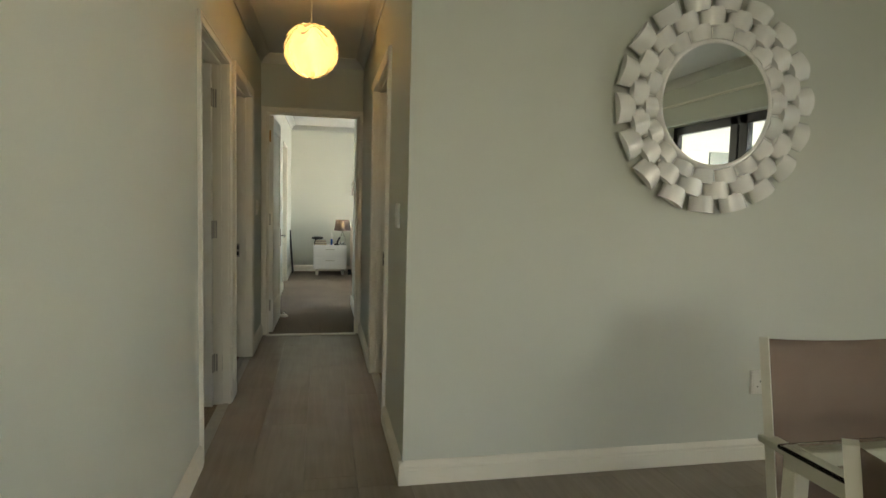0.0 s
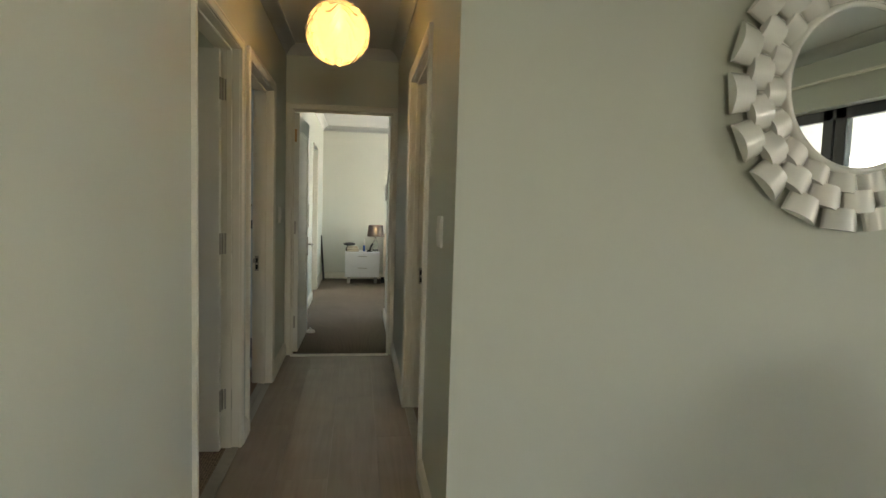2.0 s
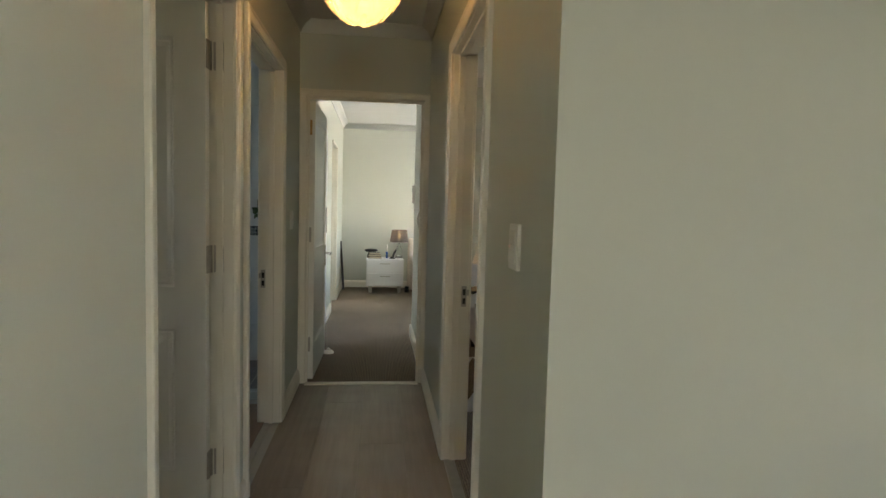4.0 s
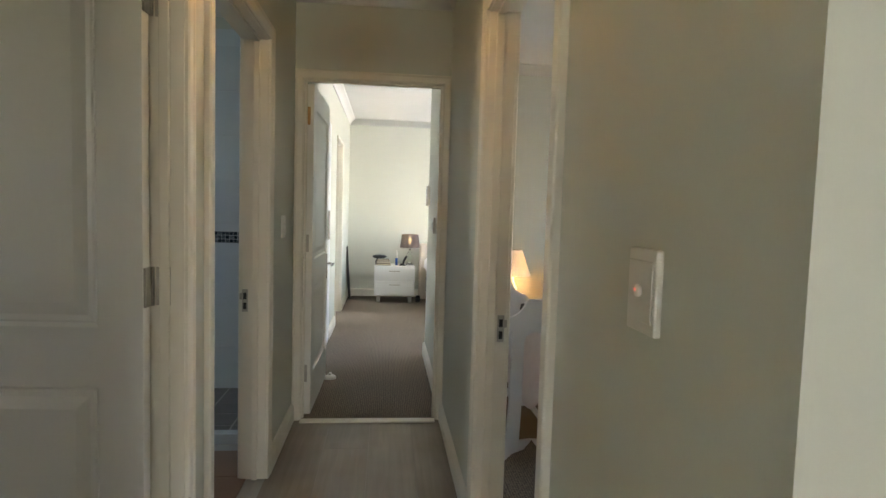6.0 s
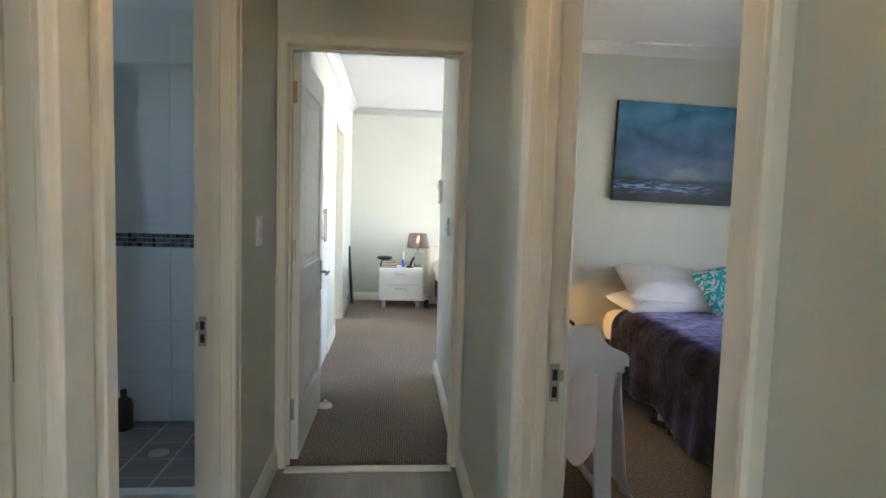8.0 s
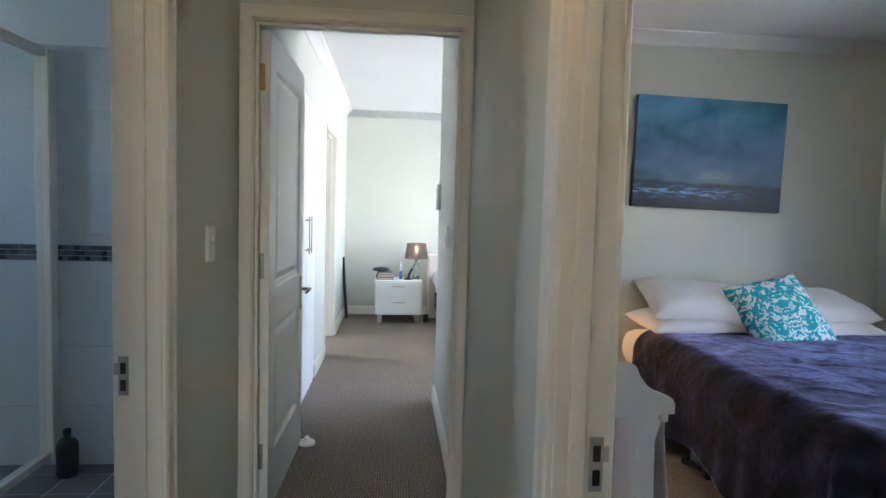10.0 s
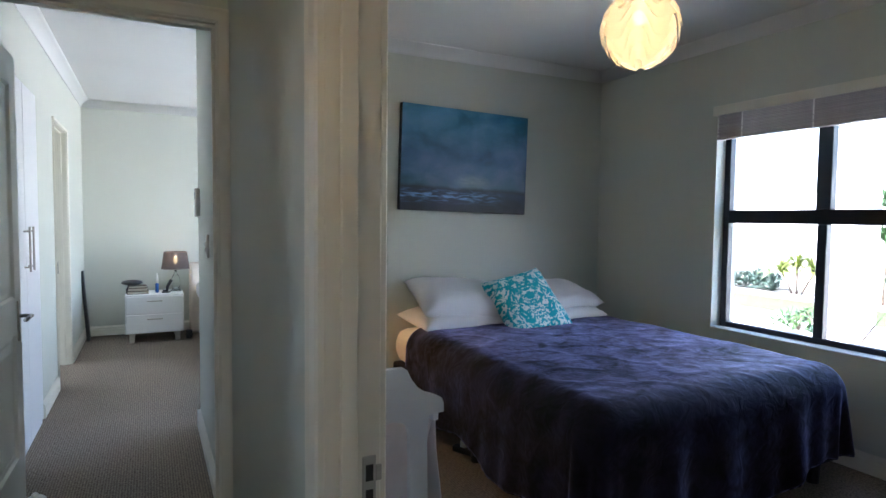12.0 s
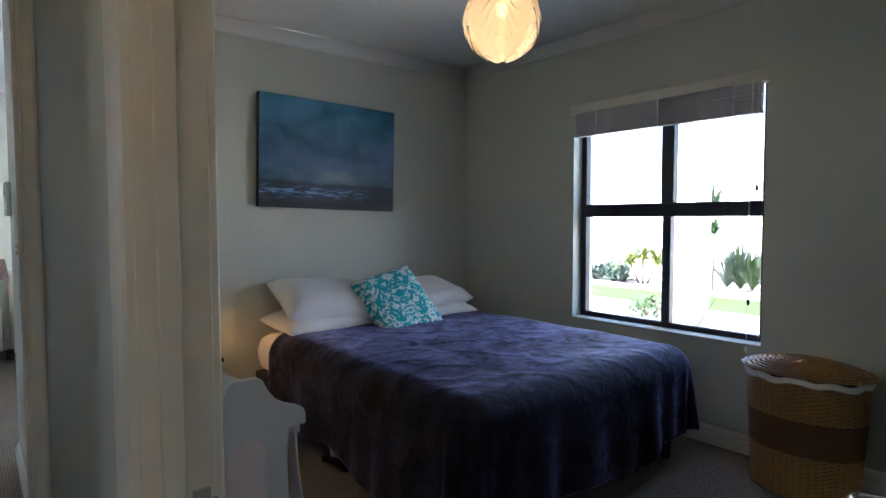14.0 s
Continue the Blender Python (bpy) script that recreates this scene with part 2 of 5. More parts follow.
    return m


def velvet():
    m, nt, ns, b = nodes_of("plum_velvet")
    tc, n1, n2, n3 = (ns.new(k) for k in ("ShaderNodeTexCoord", "ShaderNodeTexNoise", "ShaderNodeTexNoise", "ShaderNodeTexNoise"))
    for n, s, d, w in ((n1, 2.8, 6, 2.2), (n2, 13, 5, 1.6), (n3, 500, 2, 0)):
        n.inputs["Scale"].default_value, n.inputs["Detail"].default_value, n.inputs["Distortion"].default_value = s, d, w
        nt.links.new(tc.outputs["Object"], n.inputs["Vector"])
    mx = ns.new("ShaderNodeMath")
    mx.operation = "MULTIPLY_ADD"
    mx.inputs[1].default_value = 0.75
    nt.links.new(n2.outputs["Fac"], mx.inputs[0])
    nt.links.new(n1.outputs["Fac"], mx.inputs[2])
    ramp = ns.new("ShaderNodeValToRGB")
    ramp.color_ramp.elements[0].position, ramp.color_ramp.elements[1].position = 0.60, 1.1
    ramp.color_ramp.elements[0].color, ramp.color_ramp.elements[1].color = (0.0045, 0.0035, 0.006, 1), (0.013, 0.010, 0.024, 1)
    nt.links.new(mx.outputs[0], ramp.inputs["Fac"])
    nt.links.new(ramp.outputs["Color"], b.inputs["Base Color"])
    rr = ns.new("ShaderNodeMapRange")
    rr.inputs["From Min"].default_value, rr.inputs["From Max"].default_value = 0.62, 1.12
    rr.inputs["To Min"].default_value, rr.inputs["To Max"].default_value = 0.06, 1.0
    nt.links.new(mx.outputs[0], rr.inputs["Value"])
    nt.links.new(rr.outputs[0], b.inputs["Sheen Weight"])
    b.inputs["Sheen Tint"].default_value = (0.56, 0.56, 0.98, 1)
    b.inputs["Sheen Roughness"].default_value = 0.36
    b.inputs["Roughness"].default_value, b.inputs["Specular IOR Level"].default_value = 0.75, 0.25
    bp = ns.new("ShaderNodeBump")
    bp.inputs["Strength"].default_value, bp.inputs["Distance"].default_value = 0.35, 0.012
    nt.links.new(n2.outputs["Fac"], bp.inputs["Height"])
    nt.links.new(bp.outputs[0], b.inputs["Normal"])
    return m


def damask():
    """Teal flowers on white: mirrored, warped rings cut off sharply."""
    m, nt, ns, b = nodes_of("teal_damask_cotton")
    tc, sep, ab, com = (ns.new(k) for k in ("ShaderNodeTexCoord", "ShaderNodeSeparateXYZ", "ShaderNodeMath", "ShaderNodeCombineXYZ"))
    nt.links.new(tc.outputs["Object"], sep.inputs[0])
    ab.operation = "ABSOLUTE"
    nt.links.new(sep.outputs[0], ab.inputs[0])
    nt.links.new(ab.outputs[0], com.inputs[0])
    nt.links.new(sep.outputs[1], com.inputs[1])
    n1 = ns.new("ShaderNodeTexNoise")
    n1.inputs["Scale"].default_value, n1.inputs["Detail"].default_value, n1.inputs["Distortion"].default_value = 11, 1.2, 3.6
    nt.links.new(com.outputs[0], n1.inputs["Vector"])
    wave = ns.new("ShaderNodeTexWave")
    wave.wave_type, wave.rings_direction = "RINGS", "Z"
    wave.inputs["Scale"].default_value, wave.inputs["Distortion"].default_value = 7.0, 14.0
    wave.inputs["Detail"].default_value, wave.inputs["Detail Scale"].default_value = 2.0, 3.0
    nt.links.new(com.outputs[0], wave.inputs["Vector"])
    mul = ns.new("ShaderNodeMath")
    mul.operation = "MULTIPLY_ADD"
    mul.inputs[1].default_value = 0.22
    nt.links.new(wave.outputs["Fac"], mul.inputs[0])
    nt.links.new(n1.outputs["Fac"], mul.inputs[2])
    ramp = ns.new("ShaderNodeValToRGB")
    ramp.color_ramp.elements[0].position, ramp.color_ramp.elements[1].position = 0.625, 0.675
    ramp.color_ramp.elements[0].color, ramp.color_ramp.elements[1].color = (0.01, 0.40, 0.46, 1), (0.72, 0.80, 0.76, 1)
    nt.links.new(mul.outputs[0], ramp.inputs["Fac"])
    nt.links.new(ramp.outputs["Color"], b.inputs["Base Color"])
    b.inputs["Roughness"].default_value = 0.85
    return m


def seascape():
    """Stormy sky over a dark shore with white water, from the canvas's own height."""
    m, nt, ns, b = nodes_of("seascape_oil_paint")
    tc, sep = ns.new("ShaderNodeTexCoord"), ns.new("ShaderNodeSeparateXYZ")
    nt.links.new(tc.outputs["Object"], sep.inputs[0])
    cloud, streak = ns.new("ShaderNodeTexNoise"), ns.new("ShaderNodeTexNoise")
    mp1, mp2 = ns.new("ShaderNodeMapping"), ns.new("ShaderNodeMapping")
    mp1.inputs["Scale"].default_value, mp2.inputs["Scale"].default_value = (3.2, 1, 5.0), (11, 1, 62)
    for mp, n, d in ((mp1, cloud, 0.35), (mp2, streak, 0.6)):
        nt.links.new(tc.outputs["Object"], mp.inputs["Vector"])
        nt.links.new(mp.outputs[0], n.inputs["Vector"])
        n.inputs["Scale"].default_value, n.inputs["Detail"].default_value, n.inputs["Distortion"].default_value = 1.0, 7, d
    height = ns.new("ShaderNodeMapRange")
    height.inputs["From Min"].default_value, height.inputs["From Max"].default_value = -0.37, 0.37
    nt.links.new(sep.outputs[2], height.inputs["Value"])
    wob = ns.new("ShaderNodeMath")
    wob.operation = "MULTIPLY_ADD"
    wob.inputs[1].default_value = 0.08
    sub = ns.new("ShaderNodeMath")
    sub.operation = "SUBTRACT"
    sub.inputs[1].default_value = 0.5
    nt.links.new(cloud.outputs["Fac"], sub.inputs[0])
    nt.links.new(sub.outputs[0], wob.inputs[0])
    nt.links.new(height.outputs[0], wob.inputs[2])
    base = ns.new("ShaderNodeValToRGB")
    e = base.color_ramp.elements
    e[0].position, e[0].color = 0.0, (0.010, 0.010, 0.016, 1)
    e[1].position, e[1].color = 1.0, (0.030, 0.115, 0.19, 1)
    for p, c in ((0.10, (0.012, 0.016, 0.030, 1)), (0.185, (0.012, 0.022, 0.045, 1)), (0.22, (0.010, 0.016, 0.026, 1)), (0.25, (0.035, 0.065, 0.10, 1)), (0.36, (0.034, 0.07, 0.125, 1)), (0.55, (0.028, 0.065, 0.13, 1)), (0.8, (0.032, 0.10, 0.17, 1))):
        n = e.new(p)
        n.color = c
    nt.links.new(wob.outputs[0], base.inputs["Fac"])
    cl = ns.new("ShaderNodeMapRange")
    cl.inputs["From Min"].default_value, cl.inputs["From Max"].default_value = 0.36, 0.68
    cl.inputs["To Min"].default_value, cl.inputs["To Max"].default_value = 1.25, 3.0
    nt.links.new(cloud.outputs["Fac"], cl.inputs["Value"])
    sc = ns.new("ShaderNodeVectorMath")
    sc.operation = "SCALE"
    nt.links.new(base.outputs["Color"], sc.inputs[0])
    nt.links.new(cl.outputs[0], sc.inputs["Scale"])
    # teal gaps between grey clouds
    hue, dye = ns.new("ShaderNodeValToRGB"), ns.new("ShaderNodeVectorMath")
    hue.color_ramp.elements[0].position, hue.color_ramp.elements[0].color = 0.40, (0.55, 1.0, 1.0, 1)
    hue.color_ramp.elements[1].position, hue.color_ramp.elements[1].color = 0.60, (1.0, 0.92, 0.95, 1)
    dye.operation = "MULTIPLY"
    nt.links.new(cloud.outputs["Fac"], hue.inputs["Fac"])
    nt.links.new(sc.outputs[0], dye.inputs[0])
    nt.links.new(hue.outputs["Color"], dye.inputs[1])
    foam = ns.new("ShaderNodeMapRange")
    foam.inputs["From Min"].default_value, foam.inputs["From Max"].default_value = 0.47, 0.62
    nt.links.new(streak.outputs["Fac"], foam.inputs["Value"])
    band = ns.new("ShaderNodeValToRGB")
    e = band.color_ramp.elements
    e[0].position, e[0].color = 0.07, (0, 0, 0, 1)
    e[1].position, e[1].color = 0.22, (0, 0, 0, 1)
    n = e.new(0.15)
    n.color = (1, 1, 1, 1)
    nt.links.new(height.outputs[0], band.inputs["Fac"])
    fm = ns.new("ShaderNodeMath")
    fm.operation = "MULTIPLY"
    nt.links.new(foam.outputs[0], fm.inputs[0])
    nt.links.new(band.outputs["Color"], fm.inputs[1])
    # the white water thins out towards the headland
    reach, fm2 = ns.new("ShaderNodeMapRange"), ns.new("ShaderNodeMath")
    reach.inputs["From Min"].default_value, reach.inputs["From Max"].default_value = 0.36, 0.02
    nt.links.new(sep.outputs[0], reach.inputs["Value"])
    fm2.operation = "MULTIPLY"
    nt.links.new(fm.outputs[0], fm2.inputs[0])
    nt.links.new(reach.outputs[0], fm2.inputs[1])
    mix = ns.new("ShaderNodeMix")
    mix.data_type = "RGBA"
    nt.links.new(fm2.outputs[0], mix.inputs["Factor"])
    nt.links.new(dye.outputs[0], mix.inputs["A"])
    mix.inputs["B"].default_value = (0.22, 0.42, 0.80, 1)
    # a pale break in the clouds, low over the shore
    mp3, dist, spot, dab = ns.new("ShaderNodeMapping"), ns.new("ShaderNodeVectorMath"), ns.new("ShaderNodeMapRange"), ns.new("ShaderNodeMath")
    mp3.inputs["Location"].default_value, mp3.inputs["Scale"].default_value = (-0.30, 0, 2.35), (6.0, 0, 16.0)
    nt.links.new(tc.outputs["Object"], mp3.inputs["Vector"])
    dist.operation = "LENGTH"
    nt.links.new(mp3.outputs[0], dist.inputs[0])
    spot.inputs["From Min"].default_value, spot.inputs["From Max"].default_value = 1.0, 0.0
    nt.links.new(dist.outputs["Value"], spot.inputs["Value"])
    dab.operation = "MULTIPLY"
    nt.links.new(spot.outputs[0], dab.inputs[0])
    nt.links.new(streak.outputs["Fac"], dab.inputs[1])
    lit = ns.new("ShaderNodeMix")
    lit.data_type = "RGBA"
    nt.links.new(dab.outputs[0], lit.inputs["Factor"])
    nt.links.new(mix.outputs["Result"], lit.inputs["A"])
    lit.inputs["B"].default_value = (0.42, 0.52, 0.56, 1)
    nt.links.new(lit.outputs["Result"], b.inputs["Base Color"])
    b.inputs["Roughness"].default_value = 0.5
    bp = ns.new("ShaderNodeBump")
    bp.inputs["Strength"].default_value, bp.inputs["Distance"].default_value = 0.3, 0.002
    nt.links.new(streak.outputs["Fac"], bp.inputs["Height"])
    nt.links.new(bp.outputs[0], b.inputs["Normal"])
    return m


def glass(name, tint=(1, 1, 1), rough=0.0):
    m, nt, ns, b = nodes_of(name)
    b.inputs["Base Color"].default_value = (*tint, 1)
    b.inputs["Transmission Weight"].default_value, b.inputs["Roughness"].default_value, b.inputs["IOR"].default_value = 1.0, rough, 1.45
    return m


def thin_glass(name):
    """Window pane: clear, with a reflection that grows at grazing angles."""
    m, nt, ns, b = nodes_of(name)
    tr, gl, lw, mx = (ns.new(k) for k in ("ShaderNodeBsdfTransparent", "ShaderNodeBsdfGlossy", "ShaderNodeLayerWeight", "ShaderNodeMixShader"))
    pw, fr = ns.new("ShaderNodeMath"), ns.new("ShaderNodeMath")
    pw.operation, fr.operation = "POWER", "MULTIPLY_ADD"
    lw.inputs["Blend"].default_value = 0.5
    pw.inputs[1].default_value, fr.inputs[1].default_value, fr.inputs[2].default_value = 5.0, 0.9, 0.03
    nt.links.new(lw.outputs["Facing"], pw.inputs[0])
    nt.links.new(pw.outputs[0], fr.inputs[0])
    tr.inputs["Color"].default_value = (0.95, 0.97, 0.97, 1)
    gl.inputs["Roughness"].default_value = 0.0
    nt.links.new(fr.outputs[0], mx.inputs["Fac"])
    nt.links.new(tr.outputs[0], mx.inputs[1])
    nt.links.new(gl.outputs[0], mx.inputs[2])
    nt.links.new(mx.outputs[0], ns["Material Output"].inputs["Surface"])
    return m


def mirror_glass():
    m, nt, ns, b = nodes_of("silvered_mirror")
    b.inputs["Base Color"].default_value = (0.86, 0.90, 0.87, 1)
    b.inputs["Metallic"].default_value, b.inputs["Roughness"].default_value = 1.0, 0.0
    return m


def translucent(name, color, through, clear=0.0):
    """Thin shade: part of the light is scattered through it, part passes straight."""
    m, nt, ns, b = nodes_of(name)
    d, t, mx = ns.new("ShaderNodeBsdfDiffuse"), ns.new("ShaderNodeBsdfTranslucent"), ns.new("ShaderNodeMixShader")
    d.inputs["Color"].default_value = t.inputs["Color"].default_value = (*color, 1)
    mx.inputs["Fac"].default_value = through
    nt.links.new(d.outputs[0], mx.inputs[1])
    nt.links.new(t.outputs[0], mx.inputs[2])
    last = mx
    if clear:
        tr, ad = ns.new("ShaderNodeBsdfTransparent"), ns.new("ShaderNodeMixShader")
        ad.inputs["Fac"].default_value = clear
        nt.links.new(mx.outputs[0], ad.inputs[1])
        nt.links.new(tr.outputs[0], ad.inputs[2])
        last = ad
    nt.links.new(last.outputs[0], ns["Material Output"].inputs["Surface"])
    return m


def glowing(name, color, strength):
    m, nt, ns, b = nodes_of(name)
    b.inputs["Emission Color"].default_value, b.inputs["Emission Strength"].default_value = (*color, 1), strength
    return m


LAMINATE, CARPET, VELVET, DAMASK, SEASCAPE = laminate(), ribbed_carpet(), velvet(), damask(), seascape()
PANE, CLEAR, MIRROR = thin_glass("window_glass"), glass("clear_glass", (0.93, 0.98, 0.95)), mirror_glass()
SHADE = translucent("white_lamp_polymer", (0.86, 0.82, 0.72), 0.49, 0.18)
SHADE2 = translucent("cream_lamp_cotton", (0.66, 0.62, 0.56), 0.14)
TAUPE = translucent("taupe_organza", (0.13, 0.112, 0.115), 0.35, 0.2)
def see_through(m, share):
    """Let a share of the light pass an open weave."""
    nt, ns = m.node_tree, m.node_tree.nodes
    tr, mx = ns.new("ShaderNodeBsdfTransparent"), ns.new("ShaderNodeMixShader")
    mx.inputs["Fac"].default_value = share
    nt.links.new(ns["Principled BSDF"].outputs[0], mx.inputs[1])
    nt.links.new(tr.outputs[0], mx.inputs[2])
    nt.links.new(mx.outputs[0], ns["Material Output"].inputs["Surface"])


see_through(SLING, 0.28)
NEON = glowing("red_neon", (1.0, 0.08, 0.03), 0.12)
FILAMENT = glowing("lit_bulb", (1.0, 0.70, 0.34), 0.3)

# ---- mesh helpers ----
def add_box(bm, lo, hi):
    (x0, y0, z0), (x1, y1, z1) = lo, hi
    v = [bm.verts.new(p) for p in ((x0, y0, z0), (x1, y0, z0), (x1, y1, z0), (x0, y1, z0), (x0, y0, z1), (x1, y0, z1), (x1, y1, z1), (x0, y1, z1))]
    return [bm.faces.new([v[i] for i in f]) for f in ((3, 2, 1, 0), (4, 5, 6, 7), (0, 1, 5, 4), (1, 2, 6, 5), (2, 3, 7, 6), (3, 0, 4, 7))]


def box(lo, hi, bevel=0.0, seg=2):
    bm = bmesh.new()
    add_box(bm, lo, hi)
    if bevel:
        bmesh.ops.bevel(bm, geom=bm.edges[:], offset=bevel, segments=seg, affect="EDGES", profile=0.5)
    return bm


def add_lathe(bm, profile, center=(0, 0, 0), seg=32, wave=None):
    """profile: (radius, height) from below to above."""
    rows = []
    for r, z in profile:
        rows.append([bm.verts.new((center[0] + r * math.cos(2 * math.pi * i / seg), center[1] + r * math.sin(2 * math.pi * i / seg), center[2] + z)) for i in range(seg)])
    for a, b in zip(rows, rows[1:]):
        for i in range(seg):
            j = (i + 1) % seg
            bm.faces.new((a[i], a[j], b[j], b[i]))
    for row, flip in ((rows[0], True), (rows[-1], False)):
        bm.faces.new(row[::-1] if flip else row)


def lathe(profile, center=(0, 0, 0), seg=32):
    bm = bmesh.new()
    add_lathe(bm, profile, center, seg)
    return bm


def add_tube(bm, pts, r, seg=8, close=False):
    pts = [Vector(p) for p in pts]
    rings, n = [], len(pts)
    up = Vector((0, 0, 1))
    for i, p in enumerate(pts):
        a = pts[(i - 1) % n] if close else pts[max(i - 1, 0)]
        b = pts[(i + 1) % n] if close else pts[min(i + 1, n - 1)]
        d = (b - a).normalized()
        s = d.cross(up)
        s = s.normalized() if s.length > 1e-3 else Vector((1, 0, 0))
        u = s.cross(d)
        rings.append([bm.verts.new(p + r * (math.cos(2 * math.pi * k / seg) * s + math.sin(2 * math.pi * k / seg) * u)) for k in range(seg)])
    pairs = list(zip(rings, rings[1:])) + ([(rings[-1], rings[0])] if close else [])
    for a, b in pairs:
        for k in range(seg):
            j = (k + 1) % seg
            bm.faces.new((a[k], a[j], b[j], b[k]))
    if not close:
        bm.faces.new(rings[0][::-1])
        bm.faces.new(rings[-1])


def tube(pts, r, seg=8, close=False):
    bm = bmesh.new()
    add_tube(bm, pts, r, seg, close)
    return bm


def prism(outline, to3d, d0, d1, bevel=0.0):
    """A flat outline (u, v) given depth; to3d(u, v, d) gives the place."""
    bm = bmesh.new()
    a = [bm.verts.new(to3d(u, v, d0)) for u, v in outline]
    b = [bm.verts.new(to3d(u, v, d1)) for u, v in outline]
    bm.faces.new(a[::-1])
    bm.faces.new(b)
    n = len(a)
    for i in range(n):
        j = (i + 1) % n
        bm.faces.new((a[i], a[j], b[j], b[i]))
    bmesh.ops.recalc_face_normals(bm, faces=bm.faces[:])
    if bevel:
        bmesh.ops.bevel(bm, geom=bm.edges[:], offset=bevel, segments=1, affect="EDGES")
    return bm


def finish(name, bm, mat, smooth=False):
    me = bpy.data.meshes.new(name)
    bmesh.ops.recalc_face_normals(bm, faces=bm.faces[:])
    if smooth:
        for f in bm.faces:
            f.smooth = True
    bm.to_mesh(me)
    bm.free()
    me.materials.append(mat)
    return me


def part(name, bm, mat, parent=None, label="", smooth=False):
    ob = new(name, finish(name, bm, mat, smooth))
    if parent is not None:
        ob.parent = parent
    if label:
        ob["label"] = label
    return ob


def piece(name, me, parent, m):
    ob = new(name, me)
    ob.parent = parent
    ob.matrix_basis = m
    return ob


def thing(name, label, category, m=None, group="", kind=""):
    ob = new(name)
    ob.empty_display_size = 0.1
    if m is not None:
        ob.matrix_world = m
    return tagged(ob, label, category, group, kind)


def structure(name, bm, mat, label, category, smooth=False):
    return tagged(part(name, bm, mat, None, "", smooth), label, category, kind="structure")


def wall_mesh(axis, c0, c1, u0, u1, z0, z1, holes):
    """A wall slab between c0 and c1 across, u0 to u1 along, with holes (u0, u1, z0, z1) through it."""
    us = sorted({u0, u1, *(h[0] for h in holes), *(h[1] for h in holes)})
    zs = sorted({z0, z1, *(h[2] for h in holes), *(h[3] for h in holes)})
    us, zs = [u for u in us if u0 <= u <= u1], [z for z in zs if z0 <= z <= z1]

    def solid(i, k):
        if not (0 <= i < len(us) - 1 and 0 <= k < len(zs) - 1):
            return False
        u, z = (us[i] + us[i + 1]) / 2, (zs[k] + zs[k + 1]) / 2
        return not any(h[0] < u < h[1] and h[2] < z < h[3] for h in holes)

    bm, made = bmesh.new(), {}

    def v(c, u, z):
        key = (c, u, z)
        if key not in made:
            made[key] = bm.verts.new((c, u, z) if axis == "x" else (u, c, z))
        return made[key]

    for i in range(len(us) - 1):
        for k in range(len(zs) - 1):
            if not solid(i, k):
                continue
            a, b, lo, hi = us[i], us[i + 1], zs[k], zs[k + 1]
            for c in (c0, c1):
                bm.faces.new((v(c, a, lo), v(c, b, lo), v(c, b, hi), v(c, a, hi)))
            for (di, dk), (p, q) in (((-1, 0), ((a, lo), (a, hi))), ((1, 0), ((b, lo), (b, hi))), ((0, -1), ((a, lo), (b, lo))), ((0, 1), ((a, hi), (b, hi)))):
                if not solid(i + di, k + dk):
                    bm.faces.new((v(c0, *p), v(c0, *q), v(c1, *q), v(c1, *p)))
    return bm


def run(profile, p0, p1, normal):
    """A moulding of that profile (out, up) along a wall from p0 to p1 (x, y)."""
    bm = bmesh.new()
    rows = []
    for p in (p0, p1):
        rows.append([bm.verts.new((p[0] + normal[0] * o, p[1] + normal[1] * o, z)) for o, z in profile])
    n = len(profile)
    for i in range(n):
        j = (i + 1) % n
        bm.faces.new((rows[0][i], rows[0][j], rows[1][j], rows[1][i]))
    bm.faces.new(rows[0])
    bm.faces.new(rows[1][::-1])
    return bm


# ---- plan ----
CEILING = 2.54
XL, XR = -0.465, 0.445          # corridor walls
XL2, XR2 = -0.575, 0.545        # their far faces
YM = 2.905                      # dining wall with the mirror
YE, YE2 = 5.94, 6.05            # wall at the corridor's end
YP, YP2 = 7.43, 7.54            # wall with the painting
YF = 10.95                      # far wall of the main bedroom
XW, XW2 = 3.56, 3.78            # outer wall with the windows
XO, XO2 = -3.42, -3.20          # outer wall on the other side
YB = -6.0                       # dining wall behind
GYN = 3.42                      # near wall of the guest bedroom
DOOR = 2.03
D1, D2, D3 = (3.26, 4.065), (4.305, 5.165), (3.700, 4.61)
D4 = (8.86, 9.64)
WIN = (5.04, 6.30, 0.605, 2.085)
LIN = 0.022                     # lining thickness


def grown(d):
    return (d[0] - LIN, d[1] + LIN, 0.0, DOOR + LIN)


structure("wall_west", wall_mesh("x", XL2, XL, YB, YF, 0, CEILING, [grown(D1), grown(D2), grown(D4)]), WALL, "pale sage painted plaster wall along the corridor", "wall")
structure("wall_east", wall_mesh("x", XR, XR2, YM, YP2, 0, CEILING, [grown(D3)]), WALL, "pale sage painted plaster wall with bedroom doorway", "wall")
structure("wall_mirror", wall_mesh("y", YM, YM + 0.11, XR2, XW, 0, CEILING, []), WALL, "pale sage painted dining room wall with round mirror", "wall")
structure("wall_corridor_end", wall_mesh("y", YE, YE2, XL, XR, 0, CEILING, [(-0.41 - LIN, 0.40 + LIN, 0, DOOR + LIN)]), WALL, "sage painted wall over the corridor's end door", "wall")
structure("wall_painting", wall_mesh("y", YP, YP2, XR2, XW, 0, CEILING, []), WALL, "pale sage bedroom wall behind the bed", "wall")
structure("wall_far", wall_mesh("y", YF, YF + 0.22, XO2, XW, 0, CEILING, []), WALL, "pale sage far wall of the main bedroom", "wall")
